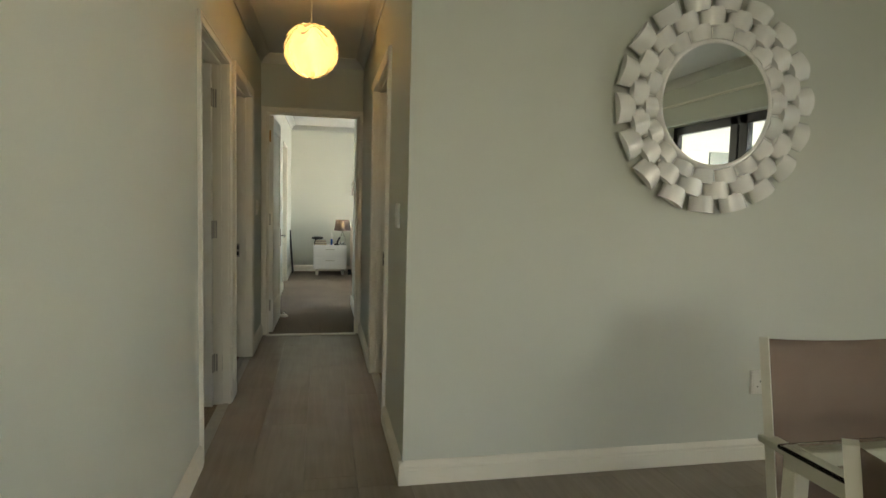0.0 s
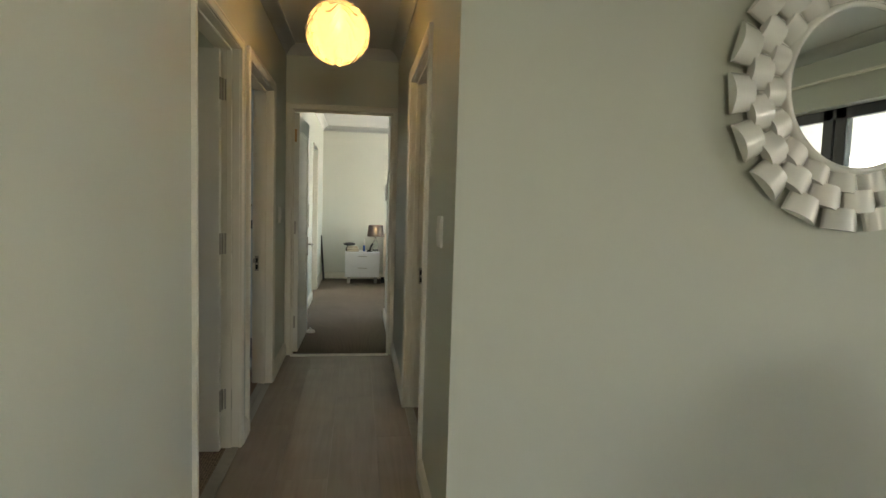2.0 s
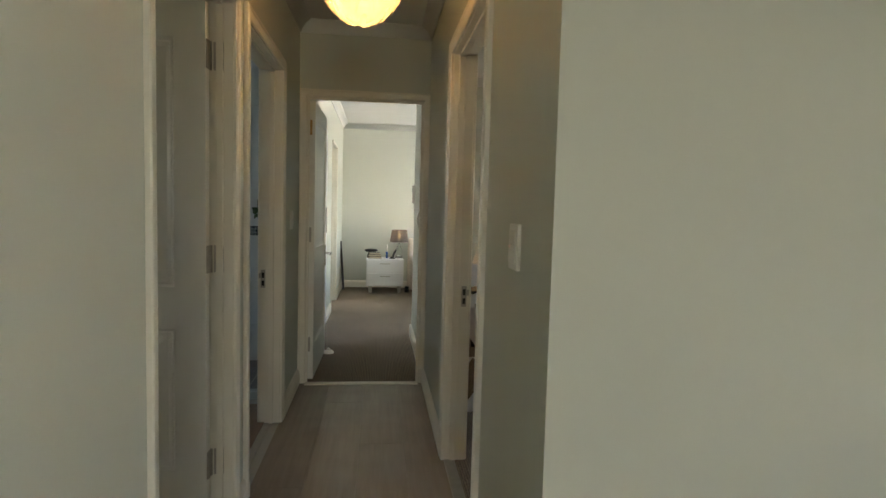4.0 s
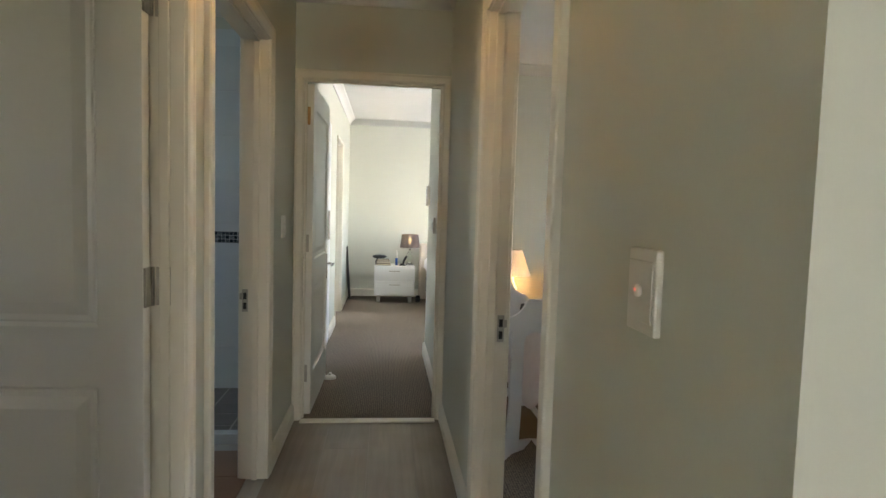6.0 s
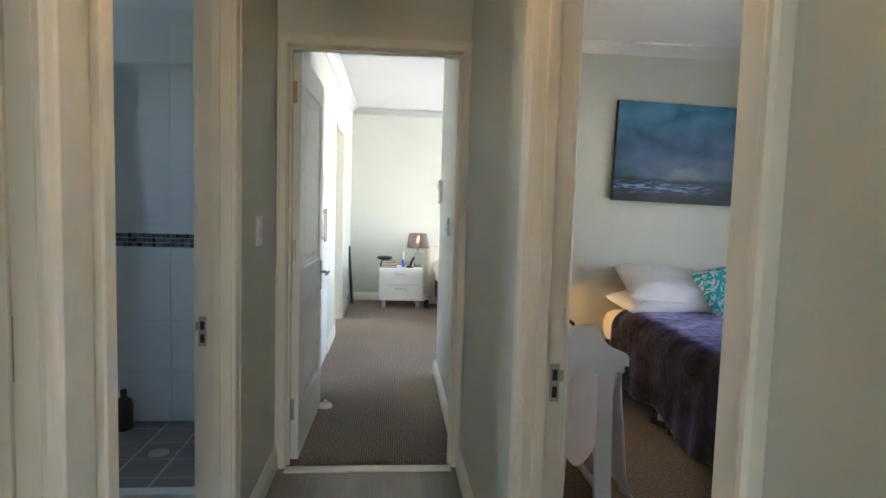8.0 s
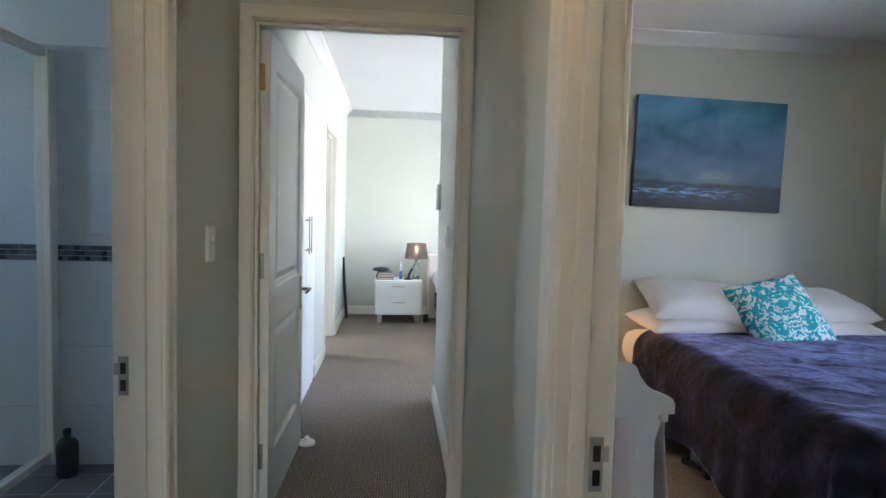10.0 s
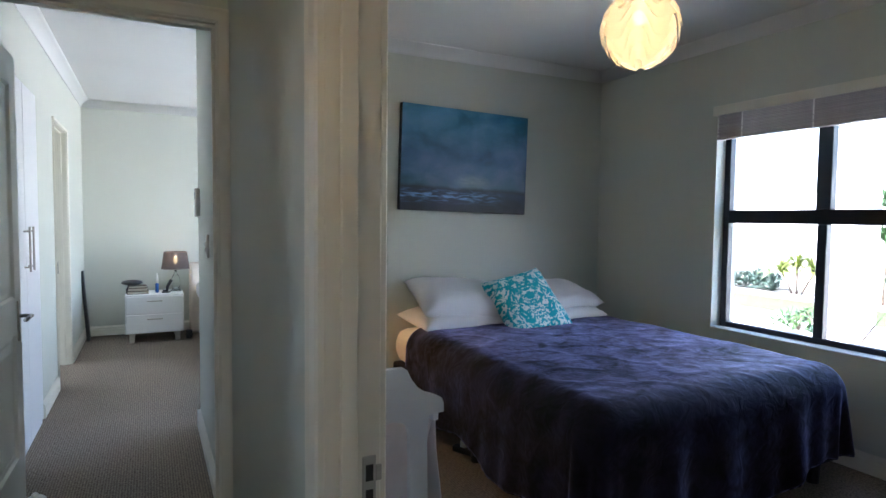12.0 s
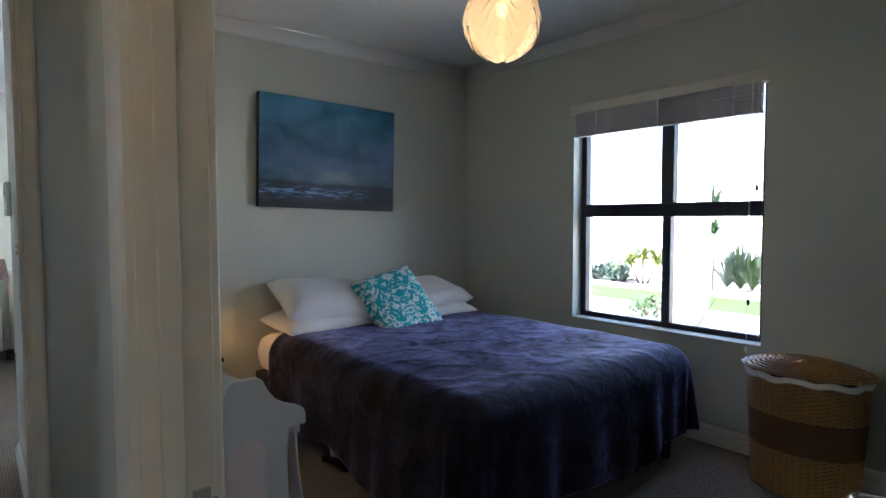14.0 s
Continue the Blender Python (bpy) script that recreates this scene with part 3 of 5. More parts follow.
structure("wall_guest_near", wall_mesh("y", GYN - 0.11, GYN, XR2, XW, 0, CEILING, []), WALL, "sage painted wall beside the bedroom door", "wall")
# the slot at y 2.30 is added to brighten the mirror wall's right end
structure("wall_windows", wall_mesh("x", XW, XW2, YB, YF + 0.22, 0, CEILING, [WIN, (-0.25, 1.64, 0.0, 2.10), (2.30, 2.50, 0.20, 1.60), (8.0, 10.4, 0.3, 2.12)]), WALL, "sage painted outer wall with window openings and an added light slot", "wall")
# the opening is made up, to hold the added lamp behind
structure("wall_dining_back", wall_mesh("y", YB - 0.22, YB, XO2, XW, 0, CEILING, [(-0.40, 1.50, 0.9, 2.4)]), WALL, "plain unseen sage wall closing the dining room, with added light opening", "wall")
# openings assumed, to go with the added lamps on this side
structure("wall_outer_west", wall_mesh("x", XO, XO2, YB - 0.22, YF + 0.22, 0, CEILING, [(5.5, 6.0, 1.6, 2.05), (9.0, 10.2, 1.0, 2.1), (2.2, 2.8, 1.5, 2.0)]), WALL, "plain unseen outer wall with assumed small windows", "wall")
structure("wall_bath_near", wall_mesh("y", 4.17, 4.28, XO2, XL2, 0, CEILING, []), WALL, "painted partition between bathroom and small room", "wall")
structure("wall_bath_far", wall_mesh("y", 6.57, 6.68, XO2, XL2, 0, CEILING, []), WALL, "tiled bathroom wall behind the shower", "wall")
structure("wall_ensuite", wall_mesh("y", 8.62, 8.72, XO2, XL2, 0, CEILING, []), WALL, "white partition of the second bathroom", "wall")
structure("wall_room_near", wall_mesh("y", 1.1, 1.2, XO2, XL2, 0, CEILING, []), WALL, "plain partition of the small room", "wall")
structure("ceiling", box((XO2, YB, CEILING), (XW, YF, CEILING + 0.15)), CEIL, "smooth white painted ceiling", "ceiling")

# floors
floor = structure("floor", box((XO2, YB, -0.15), (XW, YF, -0.012)), GROUT, "floor slab under planks, carpet and tiles", "floor")
carpet = structure("carpet_main_bedroom", box((XL2, YE - 0.005, -0.011), (XW, YF, 0.0)), CARPET, "ribbed brown loop-pile carpet in the main bedroom", "carpet")
structure("carpet_guest", box((XR + 0.05, GYN, -0.011), (XW, YP, 0.001)), CARPET, "ribbed brown loop-pile carpet in the guest bedroom", "carpet")
structure("carpet_small_room", box((XO2, 1.2, -0.011), (XL - 0.05, 4.17, 0.0)), CARPET, "ribbed brown carpet behind the corridor door", "carpet")
structure("threshold", box((-0.41, 5.875, 0.0), (0.40, 5.937, 0.010), 0.004), TRIM, "white carpet threshold strip in the doorway", "threshold")
structure("threshold", box((XL - 0.06, D1[0], 0.0), (XL + 0.0, D1[1], 0.006), 0.002), METAL, "thin steel floor strip in the doorway", "threshold")
structure("threshold", box((XR, D3[0], 0.0), (XR + 0.055, D3[1], 0.006), 0.002), METAL, "thin steel floor strip in the doorway", "threshold")

SKIRT = [(0, 0), (0.019, 0), (0.019, 0.066), (0.015, 0.072), (0.015, 0.080), (0.018, 0.084), (0.012, 0.096), (0.005, 0.105), (0, 0.107)]
for p0, p1, nrm in (
    ((XL, YB), (XL, D1[0] - 0.050), (1, 0)), ((XL, D1[1] + 0.050), (XL, D2[0] - 0.008), (1, 0)), ((XL, D2[1] + 0.067), (XL, YE - 0.016), (1, 0)),
    ((XR, YM - 0.018), (XR, D3[0] - 0.071), (-1, 0)), ((XR, D3[1] + 0.071), (XR, YE - 0.016), (-1, 0)), ((XR - 0.018, YM), (XW, YM), (0, -1)),
    ((XR, YE2 + 0.016), (XR, YP2 + 0.018), (-1, 0)), ((XL, 8.10), (XL, D4[0] - 0.06), (1, 0)), ((XL, D4[1] + 0.06), (XL, YF), (1, 0)), ((XL, YF), (XW, YF), (0, -1)),
    ((XR - 0.018, YP2), (XW, YP2), (0, 1)), ((XR2, YP), (XW, YP), (0, -1)), ((XW, GYN), (XW, YP), (-1, 0)), ((XR2, D3[1] + 0.071), (XR2, YP), (1, 0)), ((XW, YP2), (XW, YF), (-1, 0)), ((1.42, GYN), (XW, GYN), (0, 1)),
    ((XW, 1.66), (XW, YM), (-1, 0)),
):
    structure("baseboard", run(SKIRT, p0, p1, nrm), TRIM, "white moulded skirting board along the wall", "baseboard")

COVE = [(0, CEILING), (0, CEILING - 0.078), (0.006, CEILING - 0.078), (0.010, CEILING - 0.066), (0.022, CEILING - 0.045), (0.042, CEILING - 0.024), (0.064, CEILING - 0.011), (0.076, CEILING - 0.006), (0.076, CEILING)]
for p0, p1, nrm in (
    ((XL, YB), (XL, YE), (1, 0)), ((XR, YM), (XR, YE), (-1, 0)), ((XL, YE), (XR, YE), (0, -1)), ((XR, YM), (XW, YM), (0, -1)),
    ((XL, YE2), (XL, YF), (1, 0)), ((XL, YF), (XW, YF), (0, -1)), ((XR, YE2), (XR, YP2), (-1, 0)), ((XL, YE2), (XR, YE2), (0, 1)), ((XR, YP2), (XW, YP2), (0, 1)), ((XW, YP2), (XW, YF), (-1, 0)),
    ((XR2, YP), (XW, YP), (0, -1)), ((XW, GYN), (XW, YP), (-1, 0)), ((XR2, GYN), (XR2, YP), (1, 0)), ((XR2, GYN), (XW, GYN), (0, 1)),
    ((XW, YB), (XW, YM), (-1, 0)), ((XL, YB), (XW, YB), (0, 1)),
):
    structure("cornice", run(COVE, p0, p1, nrm), CEIL, "white coved plaster cornice under the ceiling", "cornice", smooth=True)


ARCH = [(0.0, 0.0), (0.0, 0.012), (0.008, 0.017), (0.046, 0.017), (0.056, 0.021), (0.064, 0.021), (0.068, 0.016), (0.068, 0.0)]  # across from the opening, out of the wall


def architrave(axis, face, out, u0, u1, top, width=1.0):
    """Moulded frame round an opening on the wall face; out: +1 or -1."""
    bm = bmesh.new()
    path = [(u0, 0.0), (u0, top), (u1, top), (u1, 0.0)]
    dirs = [(-1, 0), (-1, 1), (1, 1), (1, 0)]
    rows = []
    for (u, z), (du, dz) in zip(path, dirs):
        row = []
        for a, o in ARCH:
            c, uu, zz = face + out * (o + 0.0005), u + du * a * width, z + dz * a * width
            c = face + out * (o * (0.5 + 0.5 * width) + 0.0005)
            row.append(bm.verts.new((c, uu, zz) if axis == "x" else (uu, c, zz)))
        rows.append(row)
    n = len(ARCH)
    for a, b in zip(rows, rows[1:]):
        for i in range(n):
            j = (i + 1) % n
            bm.faces.new((a[i], a[j], b[j], b[i]))
    bm.faces.new(rows[0])
    bm.faces.new(rows[-1][::-1])
    return bm


def doorway(name, axis, c0, c1, u0, u1, label, faces, stop_at, width=0.3):
    """Lining, stops and architraves of a doorway: a thing of the setting. faces: (face, out) that carry architraves."""
    top = thing(name, label, "door frame", kind="structure")

    def b(ua, ub, za, zb, ca=c0, cb=c1):
        return box((ca, ua, za), (cb, ub, zb), 0.0015, 1) if axis == "x" else box((ua, ca, za), (ub, cb, zb), 0.0015, 1)

    part("jamb", b(u0 - LIN, u0, 0, DOOR), TRIM, top)
    part("jamb", b(u1, u1 + LIN, 0, DOOR), TRIM, top)
    part("head", b(u0 - LIN, u1 + LIN, DOOR, DOOR + LIN), TRIM, top)
    s0, s1 = stop_at
    part("door_stop", b(u0, u0 + 0.012, 0, DOOR, s0, s1), TRIM, top)
    part("door_stop", b(u1 - 0.012, u1, 0, DOOR, s0, s1), TRIM, top)
    part("door_stop", b(u0 + 0.012, u1 - 0.012, DOOR - 0.012, DOOR, s0, s1), TRIM, top)
    for face, out in faces:
        part("architrave", architrave(axis, face, out, u0 - 0.004, u1 + 0.004, DOOR + 0.004, width), TRIM, top)
    return top


dw1 = doorway("doorway_1", "x", XL2 - 0.002, XL + 0.002, *D1, "white moulded door frame in the corridor", [(XL, 1), (XL2, -1)], (-0.525, -0.500), 0.65)
dw2 = doorway("doorway_2", "x", XL2 - 0.002, XL + 0.002, *D2, "white moulded frame of the bathroom door", [(XL, 1), (XL2, -1)], (-0.525, -0.500), 0.9)
dw3 = doorway("doorway_3", "x", XR - 0.002, XR2 + 0.002, *D3, "white moulded frame of the guest bedroom door", [(XR, -1), (XR2, 1)], (0.47, 0.50), 0.95)
dw4 = doorway("doorway_4", "x", XL2 - 0.002, XL + 0.002, *D4, "white frame of the second bathroom door", [(XL, 1)], (-0.525, -0.500))
dwe = doorway("doorway_5", "y", YE - 0.002, YE2 + 0.002, -0.41, 0.40, "white frame of the main bedroom door", [(YE, -1), (YE2, 1)], (5.965, 5.99), 0.72)


def door_leaf(name, label, m, hinges_side, width=0.80, handle=True, hinge_mat=METAL):
    """A two-panel door; local x from the hinge edge, y through the leaf, z up."""
    top = thing(name, label, "door", m, kind="structure")
    t = 0.04
    h = 2.015
    bm = bmesh.new()
    us, zs = [0, 0.115, width - 0.115, width], [0.006, 0.25, 0.80, 0.96, h - 0.135, h]
    for i in range(3):
        for k in range(5):
            if i == 1 and k in (1, 3):
                continue
            add_box(bm, (us[i], 0, zs[k]), (us[i + 1], t, zs[k + 1]))
    bmesh.ops.remove_doubles(bm, verts=bm.verts[:], dist=1e-5)
    seen, kill = {}, []
    for f in bm.faces:
        key = tuple(sorted(v.index for v in f.verts))
        seen.setdefault(tuple(round(c, 4) for c in f.calc_center_median()), []).append(f)
    for fs in seen.values():
        if len(fs) > 1:
            kill += fs
    bmesh.ops.delete(bm, geom=kill, context="FACES_ONLY")
    part("leaf", bm, DOORW, top)
    for k in (1, 3):
        a0, a1, z0, z1 = us[1], us[2], zs[k], zs[k + 1]
        bm = bmesh.new()
        for side in (0, 1):
            steps = [(0.0, 0.0), (0.010, 0.011), (0.016, 0.009), (0.030, 0.013), (0.062, 0.005), (0.070, 0.005)]
            rows = []
            for ins, dep in steps:
                y = dep if side == 0 else t - dep
                rows.append([bm.verts.new(p) for p in ((a0 + ins, y, z0 + ins), (a1 - ins, y, z0 + ins), (a1 - ins, y, z1 - ins), (a0 + ins, y, z1 - ins))])
            for a, b in zip(rows, rows[1:]):
                for i in range(4):
                    j = (i + 1) % 4
                    bm.faces.new((a[i], a[j], b[j], b[i]))
            bm.faces.new(rows[-1])
        part("panel", bm, DOORW, top)
    for z in (0.21, 1.013, 1.777):
        hg = part("hinge", box((-0.006, hinges_side, z), (0.001, hinges_side + 0.032, z + 0.105), 0.001, 1), hinge_mat if z > 1.7 else METAL, top)
        yk = -0.005 if hinges_side < t / 2 else t + 0.005
        part("knuckle", tube([(-0.004, yk, z), (-0.004, yk, z + 0.105)], 0.006, 10), hinge_mat if z > 1.7 else METAL, hg)
    if handle:
        for side in (0, 1):
            y = 0 if side == 0 else t
            s = -1 if side == 0 else 1
            hp = part("handle_plate", box((width - 0.085, min(y, y + s * 0.008), 0.765), (width - 0.045, max(y, y + s * 0.008), 0.945), 0.003), METAL, top)
            part("lever", tube([(width - 0.065, y, 0.875), (width - 0.065, y + s * 0.045, 0.875), (width - 0.075, y + s * 0.052, 0.875), (width - 0.12, y + s * 0.052, 0.877), (width - 0.185, y + s * 0.050, 0.873)], 0.009, 10), CHROME, hp, "chrome lever", True)
    return top


def strike(place, axis_out, parent):
    """A lock plate let into a jamb face."""
    x, y, z = place
    sp = part("strike_plate", box((x - 0.013, min(y, y + axis_out * 0.003), z - 0.052), (x + 0.013, max(y, y + axis_out * 0.003), z + 0.052), 0.001, 1), METAL, parent)
    lip = -1 if x < 0 else 1
    part("lip", box((min(x + lip * 0.012, x + lip * 0.024), min(y, y + axis_out * 0.004), z + 0.004), (max(x + lip * 0.012, x + lip * 0.024), max(y, y + axis_out * 0.004), z + 0.034), 0.0015, 1), METAL, sp)
    # slots are dark blocks on the plate, their inner shade painted
    for za, zb in ((-0.040, -0.010), (0.006, 0.036)):
        part("slot", box((x - 0.007, min(y, y + axis_out * 0.0045), z + za), (x + 0.007, max(y, y + axis_out * 0.0045), z + zb)), HOLE_SHADE, sp)


strike((0.525, D3[1], 0.845), -1, dw3)
strike((-0.560, D2[1], 0.85), -1, dw2)
strike((-0.553, D4[1], 0.86), -1, dw4)

for z in (0.21, 1.013, 1.777):
    part("hinge", box((-0.536, D1[1] - 0.0025, z), (-0.499, D1[1] + 0.001, z + 0.105), 0.001, 1), METAL, dw1)
# leaves: door 1 swung into the small room, the end door into the main bedroom, the guest door against its wall
door_leaf("door_1", "white two-panel door standing open into the room", pose(XL2 + 0.026, D1[1] - 0.012, 0.0, 0, 0, 177.5), 0.004, 0.80)
door_leaf("door_2", "white two-panel main bedroom door standing open", pose(-0.365, YE2 - 0.028, 0.0, 0, 0, 89.0), 0.0205, 0.80, True, BRASS)
door_leaf("door_3", "white two-panel guest bedroom door standing open", pose(XR2 + 0.012, D3[0] + 0.0, 0.0, 0, 0, 15.0), 0.004, 0.86)

# ---- guest bedroom window ----
def frame_bar(lo, hi):
    return box(lo, hi, 0.004, 1)


win = thing("window_1", "charcoal aluminium window with four panes", "window", kind="structure")
y0, y1, z0, z1 = WIN
fx0, fx1 = 3.645, 3.695
zt0, zt1, ym = 1.313, 1.400, 5.644
part("frame", frame_bar((fx0, y0, z0), (fx1, y0 + 0.045, z1)), ALU, win)
part("frame", frame_bar((fx0, y1 - 0.045, z0), (fx1, y1, z1)), ALU, win)
part("frame", frame_bar((fx0, y0 + 0.045, z0), (fx1, y1 - 0.045, z0 + 0.045)), ALU, win)
part("frame", frame_bar((fx0, y0 + 0.045, z1 - 0.045), (fx1, y1 - 0.045, z1)), ALU, win)
part("transom", frame_bar((fx0 - 0.004, y0 + 0.045, zt0), (fx1, y1 - 0.045, zt1)), ALU, win)
part("mullion", frame_bar((fx0 - 0.006, ym - 0.042, zt1), (fx1, ym + 0.042, z1 - 0.045)), ALU, win)
part("mullion", frame_bar((fx0 - 0.006, ym - 0.028, z0 + 0.045), (fx1, ym + 0.028, zt0)), ALU, win)
for a, b in ((y0 + 0.045, ym - 0.042), (ym + 0.042, y1 - 0.045)):
    for za, zb in ((z0 + 0.045, zt0), (zt1, z1 - 0.045)):
        pane = part("pane", box((3.668, a, za), (3.672, b, zb)), PANE, win)
        pane.visible_shadow = False
part("sill", box((XW - 0.012, y0 - 0.0, z0 - 0.0), (fx0, y1 + 0.0, z0 + 0.012), 0.004, 1), TRIM, win)

blind = thing("venetian_blind", "pale wooden venetian blind drawn up over the window", "blind")
part("head_rail", box((XW - 0.03, y0 - 0.012, 2.022), (XW + 0.03, y1 + 0.015, 2.083), 0.004), TRIM, blind, "white head rail")
slat_me = finish("slat", box((-0.026, -0.61, -0.0026), (0.026, 0.61, 0.0026), 0.001, 1), BLIND)
for i in range(18):
    piece("slat", slat_me, blind, pose(XW + 0.0 + random.uniform(-0.004, 0.004), 5.67, 2.022 - i * 0.0090, random.uniform(-0.15, 0.15), random.uniform(-2, 2), random.uniform(-0.2, 0.2)))
part("bottom_rail", box((XW - 0.026, 5.06, 1.862), (XW + 0.026, 6.28, 1.874), 0.003), BLIND, blind)
for yy in (5.2, 5.655, 6.1):
    part("ladder_tape", box((XW - 0.0285, yy - 0.004, 1.862), (XW - 0.027, yy + 0.004, 2.035)), LINEN, blind)
for yy, zz in ((5.065, 1.475), (5.095, 0.86), (5.10, 0.60)):
    cord = part("pull_cord", tube([(XW - 0.035, yy, 2.04), (XW - 0.036, yy + 0.004, (zz + 2.04) / 2), (XW - 0.035, yy, zz)], 0.0016, 5), LINEN, blind)
    part("tassel", lathe([(0.003, -0.028), (0.008, -0.022), (0.009, -0.008), (0.004, 0.004)], (XW - 0.035, yy, zz), 10), BLACKM if zz == 0.86 else PLASTIC, cord, "", True)

# dining room sliding door, seen in the mirror
sl = thing("window_2", "charcoal aluminium sliding patio door", "sliding door", kind="structure")
for a, b in ((-0.25, -0.18), (0.62, 0.72), (0.74, 0.84), (1.55, 1.64)):
    part("frame", frame_bar((3.67, a, 0.0), (3.73, b, 2.10)), ALU, sl)
part("frame", frame_bar((3.67, -0.18, 2.02), (3.728, 1.55, 2.10)), ALU, sl)
part("frame", frame_bar((3.67, -0.18, 0.0), (3.728, 1.55, 0.06)), ALU, sl)
for a, b in ((-0.18, 0.62), (0.84, 1.55)):
    pane = part("pane", box((3.698, a, 0.06), (3.702, b, 2.02)), PANE, sl)
    pane.visible_shadow = False
rod = thing("curtain_rail", "thin white curtain rail over the sliding door", "curtain rail")
part("rail", tube([(3.53, -0.6, 2.29), (3.53, 2.5, 2.29)], 0.012, 10), TRIM, rod)
for yy in (-0.5, 1.0, 2.4):
    part("bracket", box((3.53, yy - 0.008, 2.28), (3.60, yy + 0.008, 2.30)), TRIM, rod)

# ---- outside ----
structure("ground", box((-150, -150, -0.6), (200, 200, -0.16)), LAWN, "open lawn reaching to the horizon", "ground")
structure("pavement", box((3.78, -9.0, -0.16), (9.15, 20, -0.12)), PAVING, "sunlit pale paving beside the house", "paving")
structure("pebble_bed", box((11.05, -14, -0.16), (12.6, 30, -0.08)), SOIL, "planting bed of pale pebbles along the wall", "planting bed")
structure("boundary_wall", box((12.6, -16, -0.16), (12.85, 34, 1.85), 0.01, 1), PLASTER, "white rendered garden boundary wall", "garden wall")
structure("roof", box((XO - 0.4, YB - 0.6, CEILING + 0.15), (XW2 + 0.15, YF + 0.6, CEILING + 0.42)), ROOFM, "flat grey roof slab over the house", "roof")

# roof added out of view, keeps sky light off the dining room's left wall
structure("added_shade_roof", box((3.78, -6.5, 2.36), (8.6, 3.3, 2.48), 0.01, 1), PLASTER, "flat white roof added to shade the sliding door", "roof")
hs = thing("outbuilding", "white rendered outbuilding with a grey door", "building")
part("wall", box((4.6, -8.5, -0.16), (10.6, -4.6, 3.1), 0.01, 1), PLASTER, hs)
part("door", box((7.25, -4.6, -0.12), (8.5, -4.56, 2.4)), SHADOWGREY, hs, "grey panelled door")
part("roof", box((4.5, -8.6, 3.1), (10.7, -4.5, 3.25)), ROOFM, hs)

pil = thing("veranda_column", "square white rendered veranda column", "column")
part("shaft", box((5.93, 6.64, -0.12), (6.27, 6.98, 3.0), 0.006, 1), PLASTER, pil)
part("base", box((5.89, 6.60, -0.12), (6.31, 7.02, 0.02), 0.006, 1), PLASTER, pil)


def strap_leaf(bm, base, yaw, lean, length, width, droop):
    """One long leaf, bent over and tapered, as a folded strip."""
    n = 6
    d = Vector((math.cos(yaw), math.sin(yaw), 0))
    s = Vector((-math.sin(yaw), math.cos(yaw), 0))
    prev = None
    p = Vector(base)
    a = lean
    for i in range(n + 1):
        f = i / n
        w = width * (0.6 + 0.8 * f) * (1 - f) ** 0.8 + 0.001
        row = [bm.verts.new(p - s * w), bm.verts.new(p + Vector((0, 0, -0.35 * w))), bm.verts.new(p + s * w)]
        if prev:
            bm.faces.new((prev[0], prev[1], row[1], row[0]))
            bm.faces.new((prev[1], prev[2], row[2], row[1]))
        prev = row
        p = p + (d * math.cos(a) + Vector((0, 0, math.sin(a)))) * (length / n)
        a -= droop / n


def spiky(name, label, x, y, z, heads, count, length, width, mat, lean=(0.25, 1.5), droop=(0.5, 2.0)):
    pl = thing(name, label, "plant", pose(x, y, z))
    bm, tb = bmesh.new(), bmesh.new()
    for hx, hy, hz in heads:
        if hz > 0.05:
            add_tube(tb, [(hx * 0.3, hy * 0.3, 0), (hx * 0.7, hy * 0.6, hz * 0.5), (hx, hy, hz)], 0.024, 7)
        for i in range(count):
            strap_leaf(bm, (hx, hy, hz), random.uniform(0, 6.28), random.uniform(*lean), length * random.uniform(0.7, 1.1), width, random.uniform(*droop))
    if len(tb.verts):
        part("trunk", tb, TRUNK, pl, "", True)
    else:
        tb.free()
    part("leaves", bm, mat, pl)
    return pl


def shrub(name, label, x, y, z, r, h, count, mat):
    pl = thing(name, label, "shrub", pose(x, y, z))
    bm, st = bmesh.new(), bmesh.new()
    for i in range(9):
        a, l = random.uniform(0, 6.28), random.uniform(0.3, 0.8)
        add_tube(st, [(0, 0, 0), (r * l * 0.5 * math.cos(a), r * l * 0.5 * math.sin(a), h * 0.5), (r * l * math.cos(a), r * l * math.sin(a), h * random.uniform(0.6, 0.95))], 0.008, 5)
    for i in range(count):
        a, rr = random.uniform(0, 6.28), r * math.sqrt(random.uniform(0, 1))
        zz = h * random.uniform(0.15, 1.0) * (1 - 0.5 * (rr / r) ** 2)
        strap_leaf(bm, (rr * math.cos(a), rr * math.sin(a), zz), random.uniform(0, 6.28), random.uniform(-0.2, 1.3), random.uniform(0.10, 0.2), 0.022, 0.8)
    part("stems", st, TRUNK, pl)
    part("leaves", bm, mat, pl)
    return pl

# plants by the boundary wall and on the paving
spiky("yucca", "yellow-green yucca with arching leaves by the wall", 11.39, 10.58, -0.08, [(0, 0, 0.52), (0.12, -0.25, 0.40), (-0.05, 0.26, 0.38)], 80, 0.62, 0.024, LEAFY)
spiky("agave", "low blue-green agave in the pebble bed", 11.30, 11.02, -0.08, [(0, 0, 0.02)], 50, 0.55, 0.03, LEAFB)
shrub("shrub", "small dark green shrub in the pebble bed", 11.65, 11.45, -0.08, 0.36, 0.46, 700, LEAFB)
shrub("shrub", "low grey-green shrub in the pebble bed", 11.56, 11.95, -0.08, 0.4, 0.4, 600, LEAFB)
